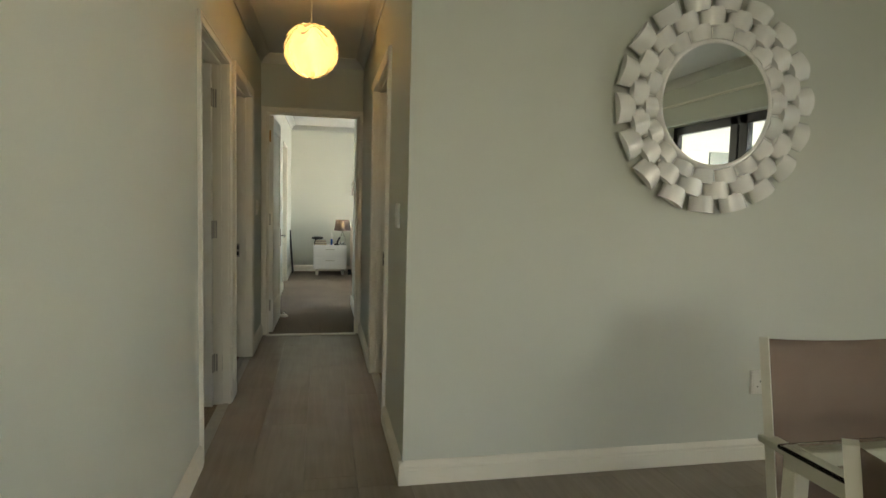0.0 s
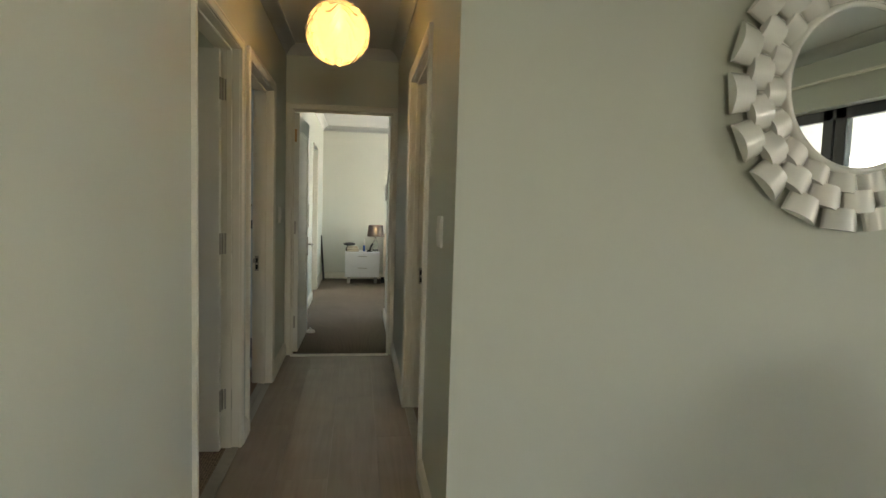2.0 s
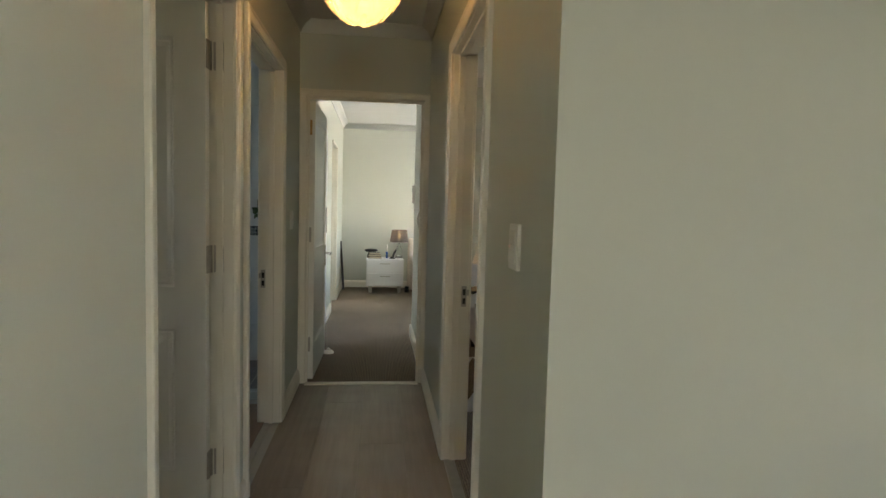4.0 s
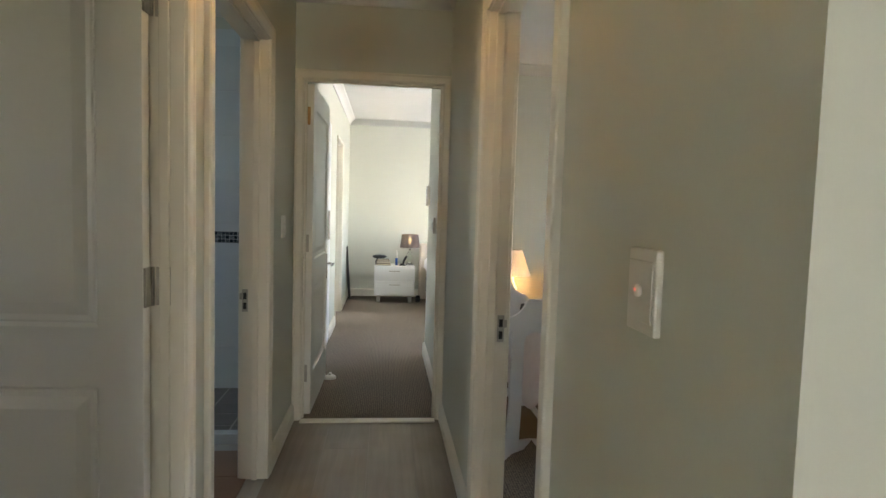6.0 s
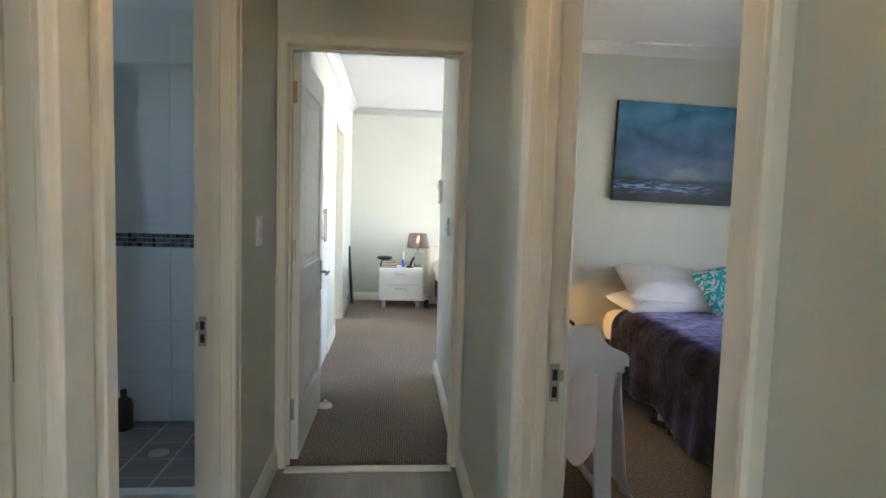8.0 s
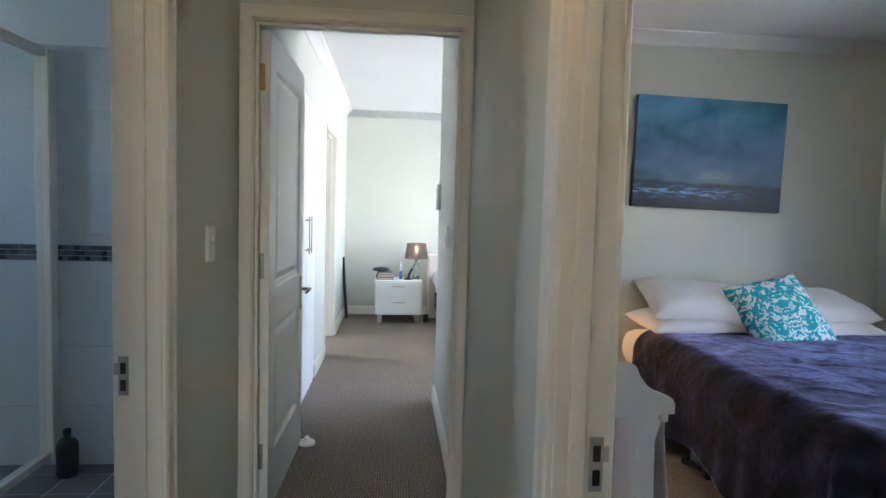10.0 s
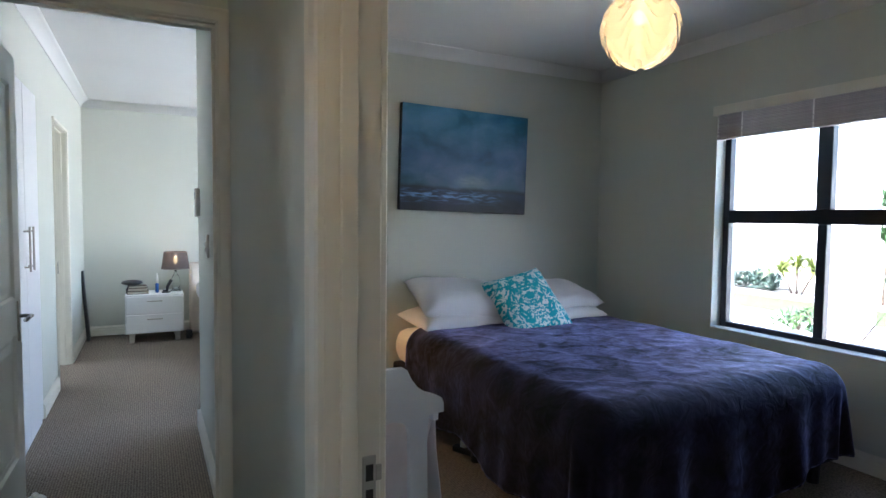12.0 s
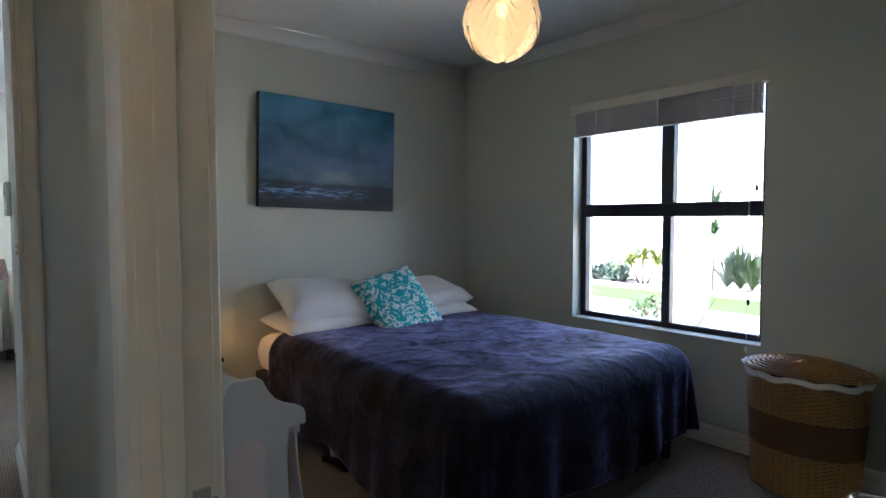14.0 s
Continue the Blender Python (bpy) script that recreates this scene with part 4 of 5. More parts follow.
spiky("palm", "tall slender dracaena palm beside the wall", 11.30, 9.04, -0.08, [(0.0, 0, 1.66), (-0.04, -0.03, 1.08)], 90, 0.56, 0.024, LEAFG)
spiky("aloe", "spiky blue-green aloe against the wall", 11.70, 8.95, -0.08, [(0, 0, 0.04), (0.1, -0.2, 0.04)], 90, 0.95, 0.018, LEAFB, (0.75, 1.5), (0.2, 0.9))
spiky("aloe", "spiky blue-green aloe against the wall", 11.70, 8.70, -0.08, [(0, 0, 0.04), (0.05, 0.0, 0.04)], 26, 1.25, 0.02, LEAFG, (0.75, 1.5), (0.2, 0.9))
spiky("aloe", "large spiky green aloe against the wall", 11.65, 8.45, -0.08, [(0, 0, 0.04), (0.1, -0.2, 0.04)], 60, 0.95, 0.024, LEAFG, (0.75, 1.5), (0.2, 0.9))
spiky("aloe", "large spiky green aloe against the wall", 11.65, 7.98, -0.08, [(0, 0, 0.04), (0, 0.2, 0.04)], 60, 0.9, 0.024, LEAFG, (0.75, 1.5), (0.2, 0.9))
shrub("shrub", "loose green shrub growing in the paving", 7.9, 8.37, -0.12, 0.32, 0.30, 260, LEAFG)
spiky("strap_plant", "few tall brown blades beside the column", 5.66, 6.66, -0.12, [(0, 0, 0.0)], 9, 0.85, 0.018, DRYLEAF, (0.5, 1.2), (0.1, 0.6))


# ---- lamps ----
def wave_lamp(label, x, y, z, r, power, color):
    """A ball of overlapping wavy shells round a warm bulb, on a cord."""
    lamp = thing("pendant_lamp", label, "pendant lamp", pose(x, y, z))
    part("cord", tube([(0, 0, r * 0.8), (0, 0, CEILING - z - 0.02)], 0.004, 6), PLASTIC, lamp)
    part("ceiling_rose", lathe([(0.05, -0.03), (0.048, -0.012), (0.03, -0.002), (0.0301, 0.0)], (0, 0, CEILING - z), 24), PLASTIC, lamp, "", True)
    bands, n, seg = 7, 6, 144
    for k in range(bands):
        bm = bmesh.new()
        top = 0.17 + 0.365 * k
        reach = 0.44
        rows = []
        for j in range(7):
            f = j / 6
            row = []
            for i in range(seg):
                a = 2 * math.pi * i / seg
                s = math.sin(n * a + 0.4)
                s = s * (1.2 - 0.2 * s * s)
                amp = 0.30 * math.sin(min(top + reach * 0.5, math.pi))
                th = min(max(top + reach * f + amp * s, 0.04), math.pi - 0.06)
                rr = r * (0.89 + 0.10 * f ** 1.5 + 0.010 * s)
                row.append(bm.verts.new((rr * math.sin(th) * math.cos(a), rr * math.sin(th) * math.sin(a), rr * math.cos(th))))
            rows.append(row)
        for a, b in zip(rows, rows[1:]):
            for i in range(seg):
                j = (i + 1) % seg
                bm.faces.new((a[i], a[j], b[j], b[i]))
        part("shade", bm, SHADE, lamp, "white wavy shade layer" if k == 0 else "", True)
    part("bulb", lathe([(0.012, 0.045), (0.026, 0.06), (0.03, 0.08), (0.026, 0.10), (0.014, 0.125), (0.013, 0.15)], (0, 0, -0.02), 16), FILAMENT, lamp, "lit warm bulb", True)
    bulb_light((x, y, z - 0.01), power, 0.06, color)
    return lamp


wave_lamp("glowing white wave-layered ball pendant in the corridor", 0.008, 4.14, 2.163, 0.166, LAMP_HALL, (1.0, 0.57, 0.21))
wave_lamp("glowing white wave-layered ball pendant over the bed", 2.146, 5.60, 2.178, 0.176, LAMP_GUEST, (1.0, 0.66, 0.30))


# ---- switches and sockets ----
def switch(name, label, m, w=0.075, h=0.118, n=2):
    sw = thing(name, label, "light switch", m)
    part("plate", box((-w / 2, -h / 2, 0), (w / 2, h / 2, 0.011), 0.003), PLASTIC, sw)
    part("surround", box((-w * 0.42, -h * 0.36, 0.0112), (w * 0.42, h * 0.36, 0.0135), 0.001, 1), PLASTIC, sw)
    for i in range(n):
        yy = 0.0 if n == 1 else (i - 0.5) * 0.030
        part("rocker", lathe([(0.0085, 0.0), (0.0085, 0.004), (0.007, 0.0055), (0.002, 0.006)], (0, yy, 0.0135), 20), PLASTIC, sw, "", True)
        if n == 1:
            part("neon", box((-0.004, yy + 0.0005, 0.0192), (0.002, yy + 0.0035, 0.0202), 0.0004, 1), NEON, sw, "tiny red neon light")
    return sw


def on_wall(x, y, z, nx, ny):
    """Local x along the wall, y up, z out of it."""
    n = Vector((nx, ny, 0))
    up = Vector((0, 0, 1))
    side = up.cross(n)
    return Matrix(((side.x, up.x, n.x, x), (side.y, up.y, n.y, y), (side.z, up.z, n.z, z), (0, 0, 0, 1)))


switch("light_switch", "white single wall switch beside the guest room doorway", on_wall(XR, 3.21, 1.19, -1, 0), 0.088, 0.118, 1)
switch("light_switch", "white wall switch between bathroom and bedroom", on_wall(XL, 5.56, 1.18, 1, 0))
switch("light_switch", "white wall switch inside the main bedroom", on_wall(XR, 6.85, 1.17, -1, 0))
keypad = thing("alarm_keypad", "small white alarm keypad on the wall corner", "keypad", on_wall(XR, 7.43, 1.405, -1, 0))
part("case", box((-0.06, -0.085, 0), (0.06, 0.085, 0.026), 0.006), PLASTIC, keypad)
part("screen", box((-0.04, 0.02, 0.026), (0.04, 0.06, 0.0275)), SHADOWGREY, keypad)

sk = thing("wall_socket", "white square three-pin wall socket", "socket", on_wall(2.254, YM, 0.40, 0, -1))
part("plate", box((-0.062, -0.06, 0), (0.062, 0.06, 0.014), 0.004), PLASTIC, sk)
part("surround", box((-0.052, -0.050, 0.0142), (0.052, 0.040, 0.0165), 0.001, 1), PLASTIC, sk)
# pin holes are raised dark discs, the shade put in as colour
for px, py, pr in ((-0.012, 0.006, 0.0042), (-0.027, -0.020, 0.0034), (0.003, -0.020, 0.0034), (0.020, -0.008, 0.0022)):
    part("pin_hole", lathe([(pr, 0.0), (pr, 0.0008)], (px, py, 0.0168), 12), HOLE_SHADE, sk)

# ---- dining: round mirror with a frame of white blocks ----
MC = (1.876, YM, 1.745)
mir = thing("wall_mirror", "round mirror in a white frame of woven lacquered blocks", "mirror", on_wall(*MC, 0, -1) @ Matrix.Diagonal((0.955, 0.955, 1, 1)))
part("backing", lathe([(0.40, 0.003), (0.40, 0.022)], seg=64), WHITEGLOSS, mir)
part("glass", lathe([(0.297, 0.040), (0.297, 0.046)], seg=96), MIRROR, mir, "silvered mirror glass")
bm = bmesh.new()
prof = [(0.290, 0.044), (0.293, 0.052), (0.300, 0.055), (0.308, 0.053), (0.318, 0.040), (0.320, 0.012), (0.290, 0.012)]
rows = [[bm.verts.new((r * math.cos(2 * math.pi * i / 96), r * math.sin(2 * math.pi * i / 96), z)) for i in range(96)] for r, z in prof]
for a, b in zip(rows, rows[1:] + rows[:1]):
    for i in range(96):
        j = (i + 1) % 96
        bm.faces.new((a[i], a[j], b[j], b[i]))
part("rim", bm, WHITEGLOSS, mir, "", True)


def mirror_block(r0, r1, w0, w1, foot, crown):
    """A lens-shaped strip lying along the radius: flat underneath, arched on top, with crisp cut ends."""
    bm = bmesh.new()
    nv = 10
    ends = []
    for r, w, lift in ((r0, w0, -0.004), (r1, w1, 0.004)):
        arch = [(r, w / 2 * (j / nv * 2 - 1), foot + lift + (crown - foot) * (0.30 + 0.70 * (1 - (j / nv * 2 - 1) ** 2))) for j in range(nv + 1)]
        ends.append(arch + [(r, w / 2, foot + lift), (r, -w / 2, foot + lift)])
    a, b = ([bm.verts.new(p) for p in e] for e in ends)
    n = len(a)
    for k in range(n):
        bm.faces.new((a[k], a[(k + 1) % n], b[(k + 1) % n], b[k])).smooth = k < nv
    for e in ends:
        bm.faces.new([bm.verts.new(p) for p in e])
    return finish("block", bm, WHITEGLOSS)


for ring, (r0, r1, w, foot, crown) in enumerate(((0.314, 0.386, 0.112, 0.020, 0.058), (0.374, 0.458, 0.132, 0.024, 0.068), (0.446, 0.528, 0.138, 0.030, 0.076))):
    me = mirror_block(r0, r1, w * 0.93, w * 1.06, foot, crown)
    for i in range(18):
        a = 360 * (i + 0.5 * (ring % 2)) / 18 + 5 + random.uniform(-0.3, 0.3)
        piece("block", me, mir, pose(0, 0, 0, 0, 0, a))


# ---- dining: chairs and glass table ----
def dining_chair(label, m):
    ch = thing("dining_chair", label, "chair", m, group="chairs round the table")
    w = 0.25
    for s in (-1, 1):
        part("back_post", tube([(s * w, 0.0, 0.43), (s * w, 0.03, 0.62), (s * w, 0.085, 0.955)], 0.016, 4), CHAIRW, ch)
        part("leg", tube([(s * w, 0.02, 0.0), (s * w, 0.0, 0.43)], 0.017, 4), CHAIRW, ch)
        part("leg", tube([(s * w, -0.44, 0.0), (s * w, -0.44, 0.64)], 0.017, 4), CHAIRW, ch)
        part("armrest", box((s * w - 0.024, -0.47, 0.64), (s * w + 0.024, 0.055, 0.662), 0.005), CHAIRW, ch)
        part("side_rail", box((s * w - 0.015, -0.44, 0.40), (s * w + 0.015, 0.0, 0.43), 0.003), CHAIRW, ch)
    part("stretcher", box((-w, -0.455, 0.40), (w, -0.425, 0.43), 0.003), CHAIRW, ch)
    bm = bmesh.new()
    n = 16
    front, back = [], []
    for i in range(n + 1):
        f = i / n
        z = 0.45 + 0.50 * f
        y = 0.006 + 0.075 * max(f, 0) ** 1.2
        fr, bk = [], []
        for j in range(9):
            u = j / 8 * 2 - 1
            sag = 0.022 * (1 - u * u) * (0.6 + 0.4 * math.sin(3 * f))
            zz = z - 0.012 * (1 - u * u) * f
            fr.append(bm.verts.new((u * (w - 0.012), y + sag - 0.003, zz)))
            bk.append(bm.verts.new((u * (w - 0.012), y + sag + 0.003, zz)))
        front.append(fr)
        back.append(bk)
    for g in (front, back):
        for a, b in zip(g, g[1:]):
            for j in range(8):
                bm.faces.new((a[j], a[j + 1], b[j + 1], b[j]))
    for j in range(8):
        bm.faces.new((front[-1][j], front[-1][j + 1], back[-1][j + 1], back[-1][j]))
        bm.faces.new((front[0][j], front[0][j + 1], back[0][j + 1], back[0][j]))
    part("backrest", bm, SLING, ch, "brown woven sling back", True)
    part("seat", box((-w + 0.014, -0.43, 0.425), (w - 0.014, 0.0, 0.437), 0.004), SLING, ch, "brown woven sling seat")
    return ch


chair = dining_chair("cream metal dining chair with brown sling back", pose(1.584, 1.753, 0, 0, 0, -3) @ Matrix.Diagonal((1, 1, 0.935, 1)))
ch2 = copy_thing(chair, pose(1.003, 0.915, 0, 0, 0, 92))

tb = thing("dining_table", "glass-topped dining table on cream metal legs", "table", pose(-0.05, 0.12, 0) @ Matrix.Diagonal((1, 1, 0.957, 1)))
part("tabletop", box((1.19, -0.30, 0.730), (2.15, 1.44, 0.742), 0.004), CLEAR, tb, "clear glass top with dark edge").visible_shadow = False
for a, b in (((1.20, -0.29), (1.24, 1.43)), ((2.10, -0.29), (2.14, 1.43))):
    part("frame_rail", box((a[0], a[1], 0.69), (b[0], b[1], 0.728), 0.004), CHAIRW, tb)
for a, b in (((1.24, -0.29), (2.10, -0.25)), ((1.24, 1.39), (2.10, 1.43))):
    part("frame_rail", box((a[0], a[1], 0.69), (b[0], b[1], 0.728), 0.004), CHAIRW, tb)
for x, y in ((1.22, -0.27), (2.12, -0.27), (1.22, 1.41), (2.12, 1.41)):
    part("leg", box((x - 0.02, y - 0.02, 0), (x + 0.02, y + 0.02, 0.69), 0.004), CHAIRW, tb)

# ---- main bedroom ----
ns = thing("nightstand", "white two-drawer nightstand on steel legs", "nightstand", pose(0.21, 10.555, 0))
part("body", box((-0.275, -0.21, 0.10), (0.275, 0.22, 0.50), 0.004), CUPW, ns)
for z0d, z1d in ((0.115, 0.295), (0.302, 0.482)):
    dr = part("drawer", box((-0.262, -0.226, z0d), (0.262, -0.208, z1d), 0.003), CUPW, ns)
    part("handle", tube([(-0.07, -0.226, z1d - 0.045), (-0.07, -0.248, z1d - 0.045), (0.07, -0.248, z1d - 0.045), (0.07, -0.226, z1d - 0.045)], 0.005, 8), METAL, dr, "steel bar handle")
for x in (-0.215, 0.215):
    for y in (-0.17, 0.18):
        part("leg", box((x - 0.025, y - 0.015, 0), (x + 0.025, y + 0.015, 0.10), 0.003), METAL, ns)

lp = thing("table_lamp", "glass table lamp with taupe shade on the nightstand", "table lamp", pose(0.42, 10.60, 0.50))
part("base", lathe([(0.055, 0.0), (0.055, 0.012), (0.03, 0.02), (0.05, 0.07), (0.055, 0.10), (0.035, 0.16), (0.014, 0.20), (0.012, 0.23)], seg=24), CLEAR, lp, "clear glass base", True)
part("stem", tube([(0, 0, 0.21), (0, 0, 0.31)], 0.006, 8), CHROME, lp)
bm = bmesh.new()
rows = [[bm.verts.new((r * math.cos(2 * math.pi * i / 40), r * math.sin(2 * math.pi * i / 40), z)) for i in range(40)] for r, z in ((0.142, 0.245), (0.115, 0.43))]
for i in range(40):
    j = (i + 1) % 40
    bm.faces.new((rows[0][i], rows[0][j], rows[1][j], rows[1][i]))
part("shade", bm, TAUPE, lp, "taupe fabric drum shade", True)
for zz, rr in ((0.247, 0.1425), (0.428, 0.1155)):
    part("shade_ring", tube([(rr * math.cos(2 * math.pi * i / 40), rr * math.sin(2 * math.pi * i / 40), zz) for i in range(40)], 0.003, 6, True), SHADEG, lp)
part("bulb", lathe([(0.010, 0.30), (0.022, 0.325), (0.024, 0.345), (0.016, 0.37), (0.004, 0.38)], seg=14), FILAMENT, lp, "lit warm bulb", True)
bulb_light((0.42, 10.60, 0.90), LAMP_BED, 0.02)

for k, (x, y, z, w, d, h, r) in enumerate(((0.05, 10.52, 0.50, 0.20, 0.15, 0.028, 6), (0.055, 10.525, 0.530, 0.18, 0.135, 0.030, -3), (0.05, 10.52, 0.5625, 0.165, 0.125, 0.022, 4))):
    bk = thing("book", "brown hardback book stacked on the nightstand", "book", pose(x, y, z, 0, 0, r), group="books on the nightstand")
    part("cover", box((-w / 2, -d / 2, 0), (w / 2, d / 2, 0.003)), BOOKC, bk)
    part("cover", box((-w / 2, -d / 2, h - 0.003), (w / 2, d / 2, h)), BOOKC, bk)
    part("spine", box((-w / 2 - 0.003, -d / 2, 0), (-w / 2, d / 2, h)), BOOKC, bk)
    part("pages", box((-w / 2 + 0.001, -d / 2 + 0.004, 0.0032), (w / 2 - 0.004, d / 2 - 0.004, h - 0.0032)), PAPER, bk)

cap = thing("flat_cap", "dark cloth cap resting on a small stand", "cap", pose(0.0, 10.50, 0.50))
part("stand", tube([(-0.02, 0, 0.0), (-0.045, 0, 0.05), (-0.03, 0, 0.10)], 0.014, 8), BLACKM, cap, "", True)
part("crown", lathe([(0.02, 0.095), (0.075, 0.10), (0.10, 0.115), (0.095, 0.13), (0.06, 0.142), (0.01, 0.146)], seg=28), BLACKM, cap, "", True)
tbk = thing("electric_toothbrush", "white and blue upright tube on the nightstand", "tube", pose(0.235, 10.53, 0.50))
part("body", lathe([(0.017, 0), (0.017, 0.09), (0.014, 0.10)], seg=16), BLUEP, tbk, "blue sleeve", True)
part("cap", lathe([(0.014, 0.101), (0.014, 0.16), (0.008, 0.19), (0.006, 0.205)], seg=16), PLASTIC, tbk, "", True)
fig = thing("ornament", "small dark curved ornament on the nightstand", "ornament", pose(0.33, 10.50, 0.50))
part("figure", tube([(-0.04, 0, 0.012), (0.0, 0, 0.018), (0.005, 0, 0.06), (0.03, 0, 0.11), (0.045, 0, 0.135)], 0.016, 10), BLACKM, fig, "", True)
part("foot", lathe([(0.045, 0), (0.045, 0.01), (0.03, 0.014)], (-0.01, 0, 0), 20), BLACKM, fig)

mb = thing("double_bed", "white-covered double bed with cream headboard", "bed", pose(0, 0, 0))
part("base", box((0.66, 8.75, 0.12), (2.18, 10.68, 0.32), 0.01), DARKBASE, mb)
part("mattress", box((0.66, 8.75, 0.32), (2.18, 10.68, 0.56), 0.05, 3), SHEET, mb)
part("headboard", box((0.56, 10.69, 0.0), (2.28, 10.78, 0.80), 0.03, 3), SHEET, mb, "cream upholstered headboard")
part("duvet", box((0.60, 8.70, 0.46), (2.24, 10.32, 0.64), 0.07, 4), LINEN, mb, "white cotton duvet", True)
for x in (0.72, 2.12):
    for y in (8.82, 10.6):
        part("leg", box((x - 0.03, y - 0.03, 0), (x + 0.03, y + 0.03, 0.12), 0.004), BLACKM, mb)

cupb = thing("built_in_wardrobe", "white flush built-in wardrobe with bar handles", "wardrobe", pose(0, 0, 0))
for a, b, hy in ((6.78, 7.585, 7.53), (7.59, 8.02, 7.64)):
    dd = part("door", box((XL + 0.0005, a, 0.03), (XL + 0.019, b, 2.055), 0.002, 1), CUPW, cupb, "white flush wardrobe door")
    part("handle", tube([(XL + 0.019, hy, 1.03), (XL + 0.048, hy, 1.03)], 0.005, 8), METAL, dd)
    part("handle", tube([(XL + 0.019, hy, 1.23), (XL + 0.048, hy, 1.23)], 0.005, 8), METAL, dd)
    part("handle", tube([(XL + 0.048, hy, 1.005), (XL + 0.048, hy, 1.255)], 0.006, 8), METAL, dd)
part("plinth", box((XL + 0.0005, 6.78, 0.0), (XL + 0.012, 8.02, 0.028)), CUPW, cupb)

pole = thing("leaning_board", "long black board leaning in the room corner", "board", pose(-0.41, 10.70, 0, 0, -4, 0))
part("board", box((-0.018, -0.05, 0.002), (0.012, 0.05, 0.74), 0.004), BLACKM, pole)
stopd = thing("door_wedge", "round white doorstop at the door's foot", "doorstop", pose(-0.315, 6.80, 0.0))
part("disc", lathe([(0.045, 0), (0.045, 0.012), (0.035, 0.022), (0.012, 0.028)], seg=28), PLASTIC, stopd, "", True)
part("knob", lathe([(0.012, 0.026), (0.014, 0.04), (0.006, 0.046)], seg=16), PLASTIC, stopd, "", True)
bagm = thing("cable_pile", "dark cables and adapter behind the nightstand", "cables", pose(0.54, 10.45, 0))
for i in range(5):
    part("cable", tube([(0.03 * math.sin(i + 0.7 * k), -0.05 + 0.03 * math.cos(i * 2 + k), 0.008 + 0.05 * abs(math.sin(k * 0.8 + i))) for k in range(10)], 0.004, 5), BLACKM, bagm, "", True)
part("adapter", box((-0.03, -0.03, 0), (0.03, 0.02, 0.09), 0.006), BLACKM, bagm)

# ---- guest bedroom: bed ----
BX0, BX1, BY0, BY1, BZ = 1.675, 3.265, 5.29, 7.36, 0.57
bed = thing("guest_bed", "dark based double bed against the painting wall", "bed", pose(0, 0, 0))
part("base", box((BX0, BY0, 0.13), (BX1, BY1, 0.33), 0.012), DARKBASE, bed)
part("mattress", box((BX0 - 0.005, BY0 - 0.005, 0.33), (BX1 + 0.005, BY1, BZ), 0.09, 4), SHEET, bed, "mattress in a cream fitted sheet", True)
for x in (BX0 + 0.08, BX1 - 0.08):
    for y in (BY0 + 0.08, (BY0 + BY1) / 2, BY1 - 0.08):
        part("leg", lathe([(0.03, 0), (0.036, 0.13)], (x, y, 0), 14), BLACKM, bed)


def blanket():
    """A heavy throw over the bed: flat on top, rounded at the rim, hanging in folds at the sides and foot."""
    bm = bmesh.new()
    cx, hx = (BX0 + BX1) / 2, (BX1 - BX0) / 2 + 0.04
    foot, head = BY0 - 0.03, 7.02
    top, drop, rim = BZ + 0.04, 0.56, 0.125
    nu, nv = 190, 170
    smax, tmax = hx + drop, (head - foot) + drop

    def hang(d, arc):
        """out and down for a way d past the rim."""
        q = rim * math.pi / 2
        if d < q:
            a = d / rim
            return rim * math.sin(a), rim * (1 - math.cos(a))
        return rim + 0.035 * (d - q), rim + (d - q)

    grid = []
    for i in range(nu + 1):
        s = -smax + 2 * smax * i / nu
        row = []
        for j in range(nv + 1):
            t = tmax * j / nv
            ds = max(abs(s) - (hx - rim), 0.0)
            dt = max(t - (head - foot - rim), 0.0)
            sx = min(max(s, -(hx - rim)), hx - rim)
            ty = min(t, head - foot - rim)
            d = math.hypot(ds, dt)
            x, y, z = cx + sx, head - ty, top
            if d > 0:
                nx, ny = (ds / d) * (1 if s > 0 else -1), -dt / d
                corner = min(ds, dt) / (d + 1e-6)
                d = min(d, drop + rim * 0.6 + 0.08 * corner)
                out, down = hang(d, 0)
                arc = (ty if dt == 0 else head - foot + (sx + hx) * (1 if s > 0 else 1)) + 0.25 * math.atan2(dt, ds + 1e-6)
                f = min(max((down - 0.05) / 0.4, 0), 1)
                near = 0.35 + 0.65 * math.exp(-((arc - 3.1) / 0.55) ** 2)
                wob = near * (0.020 * math.sin(arc * 11.0 + 2.6 * math.sin(arc * 2.3)) + 0.013 * math.sin(arc * 27 + 1.7 * math.sin(arc * 5.3)))
                wob += corner * 0.05 * math.sin(7.5 * math.atan2(dt, ds + 1e-6) + 0.6)
                out += wob * f + 0.03 * f * corner
                x, y, z = x + nx * out, y + ny * out, top - down
                z = max(z, 0.10 + 0.05 * (0.5 + 0.5 * math.sin(arc * 9 + 1.0)) + 0.03 * math.sin(arc * 3.7))
            p = Vector((x, y, 0))
            u = noise.noise(Vector((x * 2.1, y * 2.1, 0.3))) * 0.010 + noise.noise(Vector((x * 6.5, y * 5.5, 4.1))) * 0.004
            ridge = abs(noise.noise(Vector((x * 3.2 + 0.6 * y, y * 4.2, 8.0))))
            u += 0.004 * max(0, 0.16 - ridge) / 0.16
            z += u * (1.0 if d < rim else max(0.0, 1 - (d - rim) * 4))
            row.append(bm.verts.new((x, y, z)))
        grid.append(row)
    for i in range(nu):
        for j in range(nv):
            bm.faces.new((grid[i][j], grid[i + 1][j], grid[i + 1][j + 1], grid[i][j + 1]))
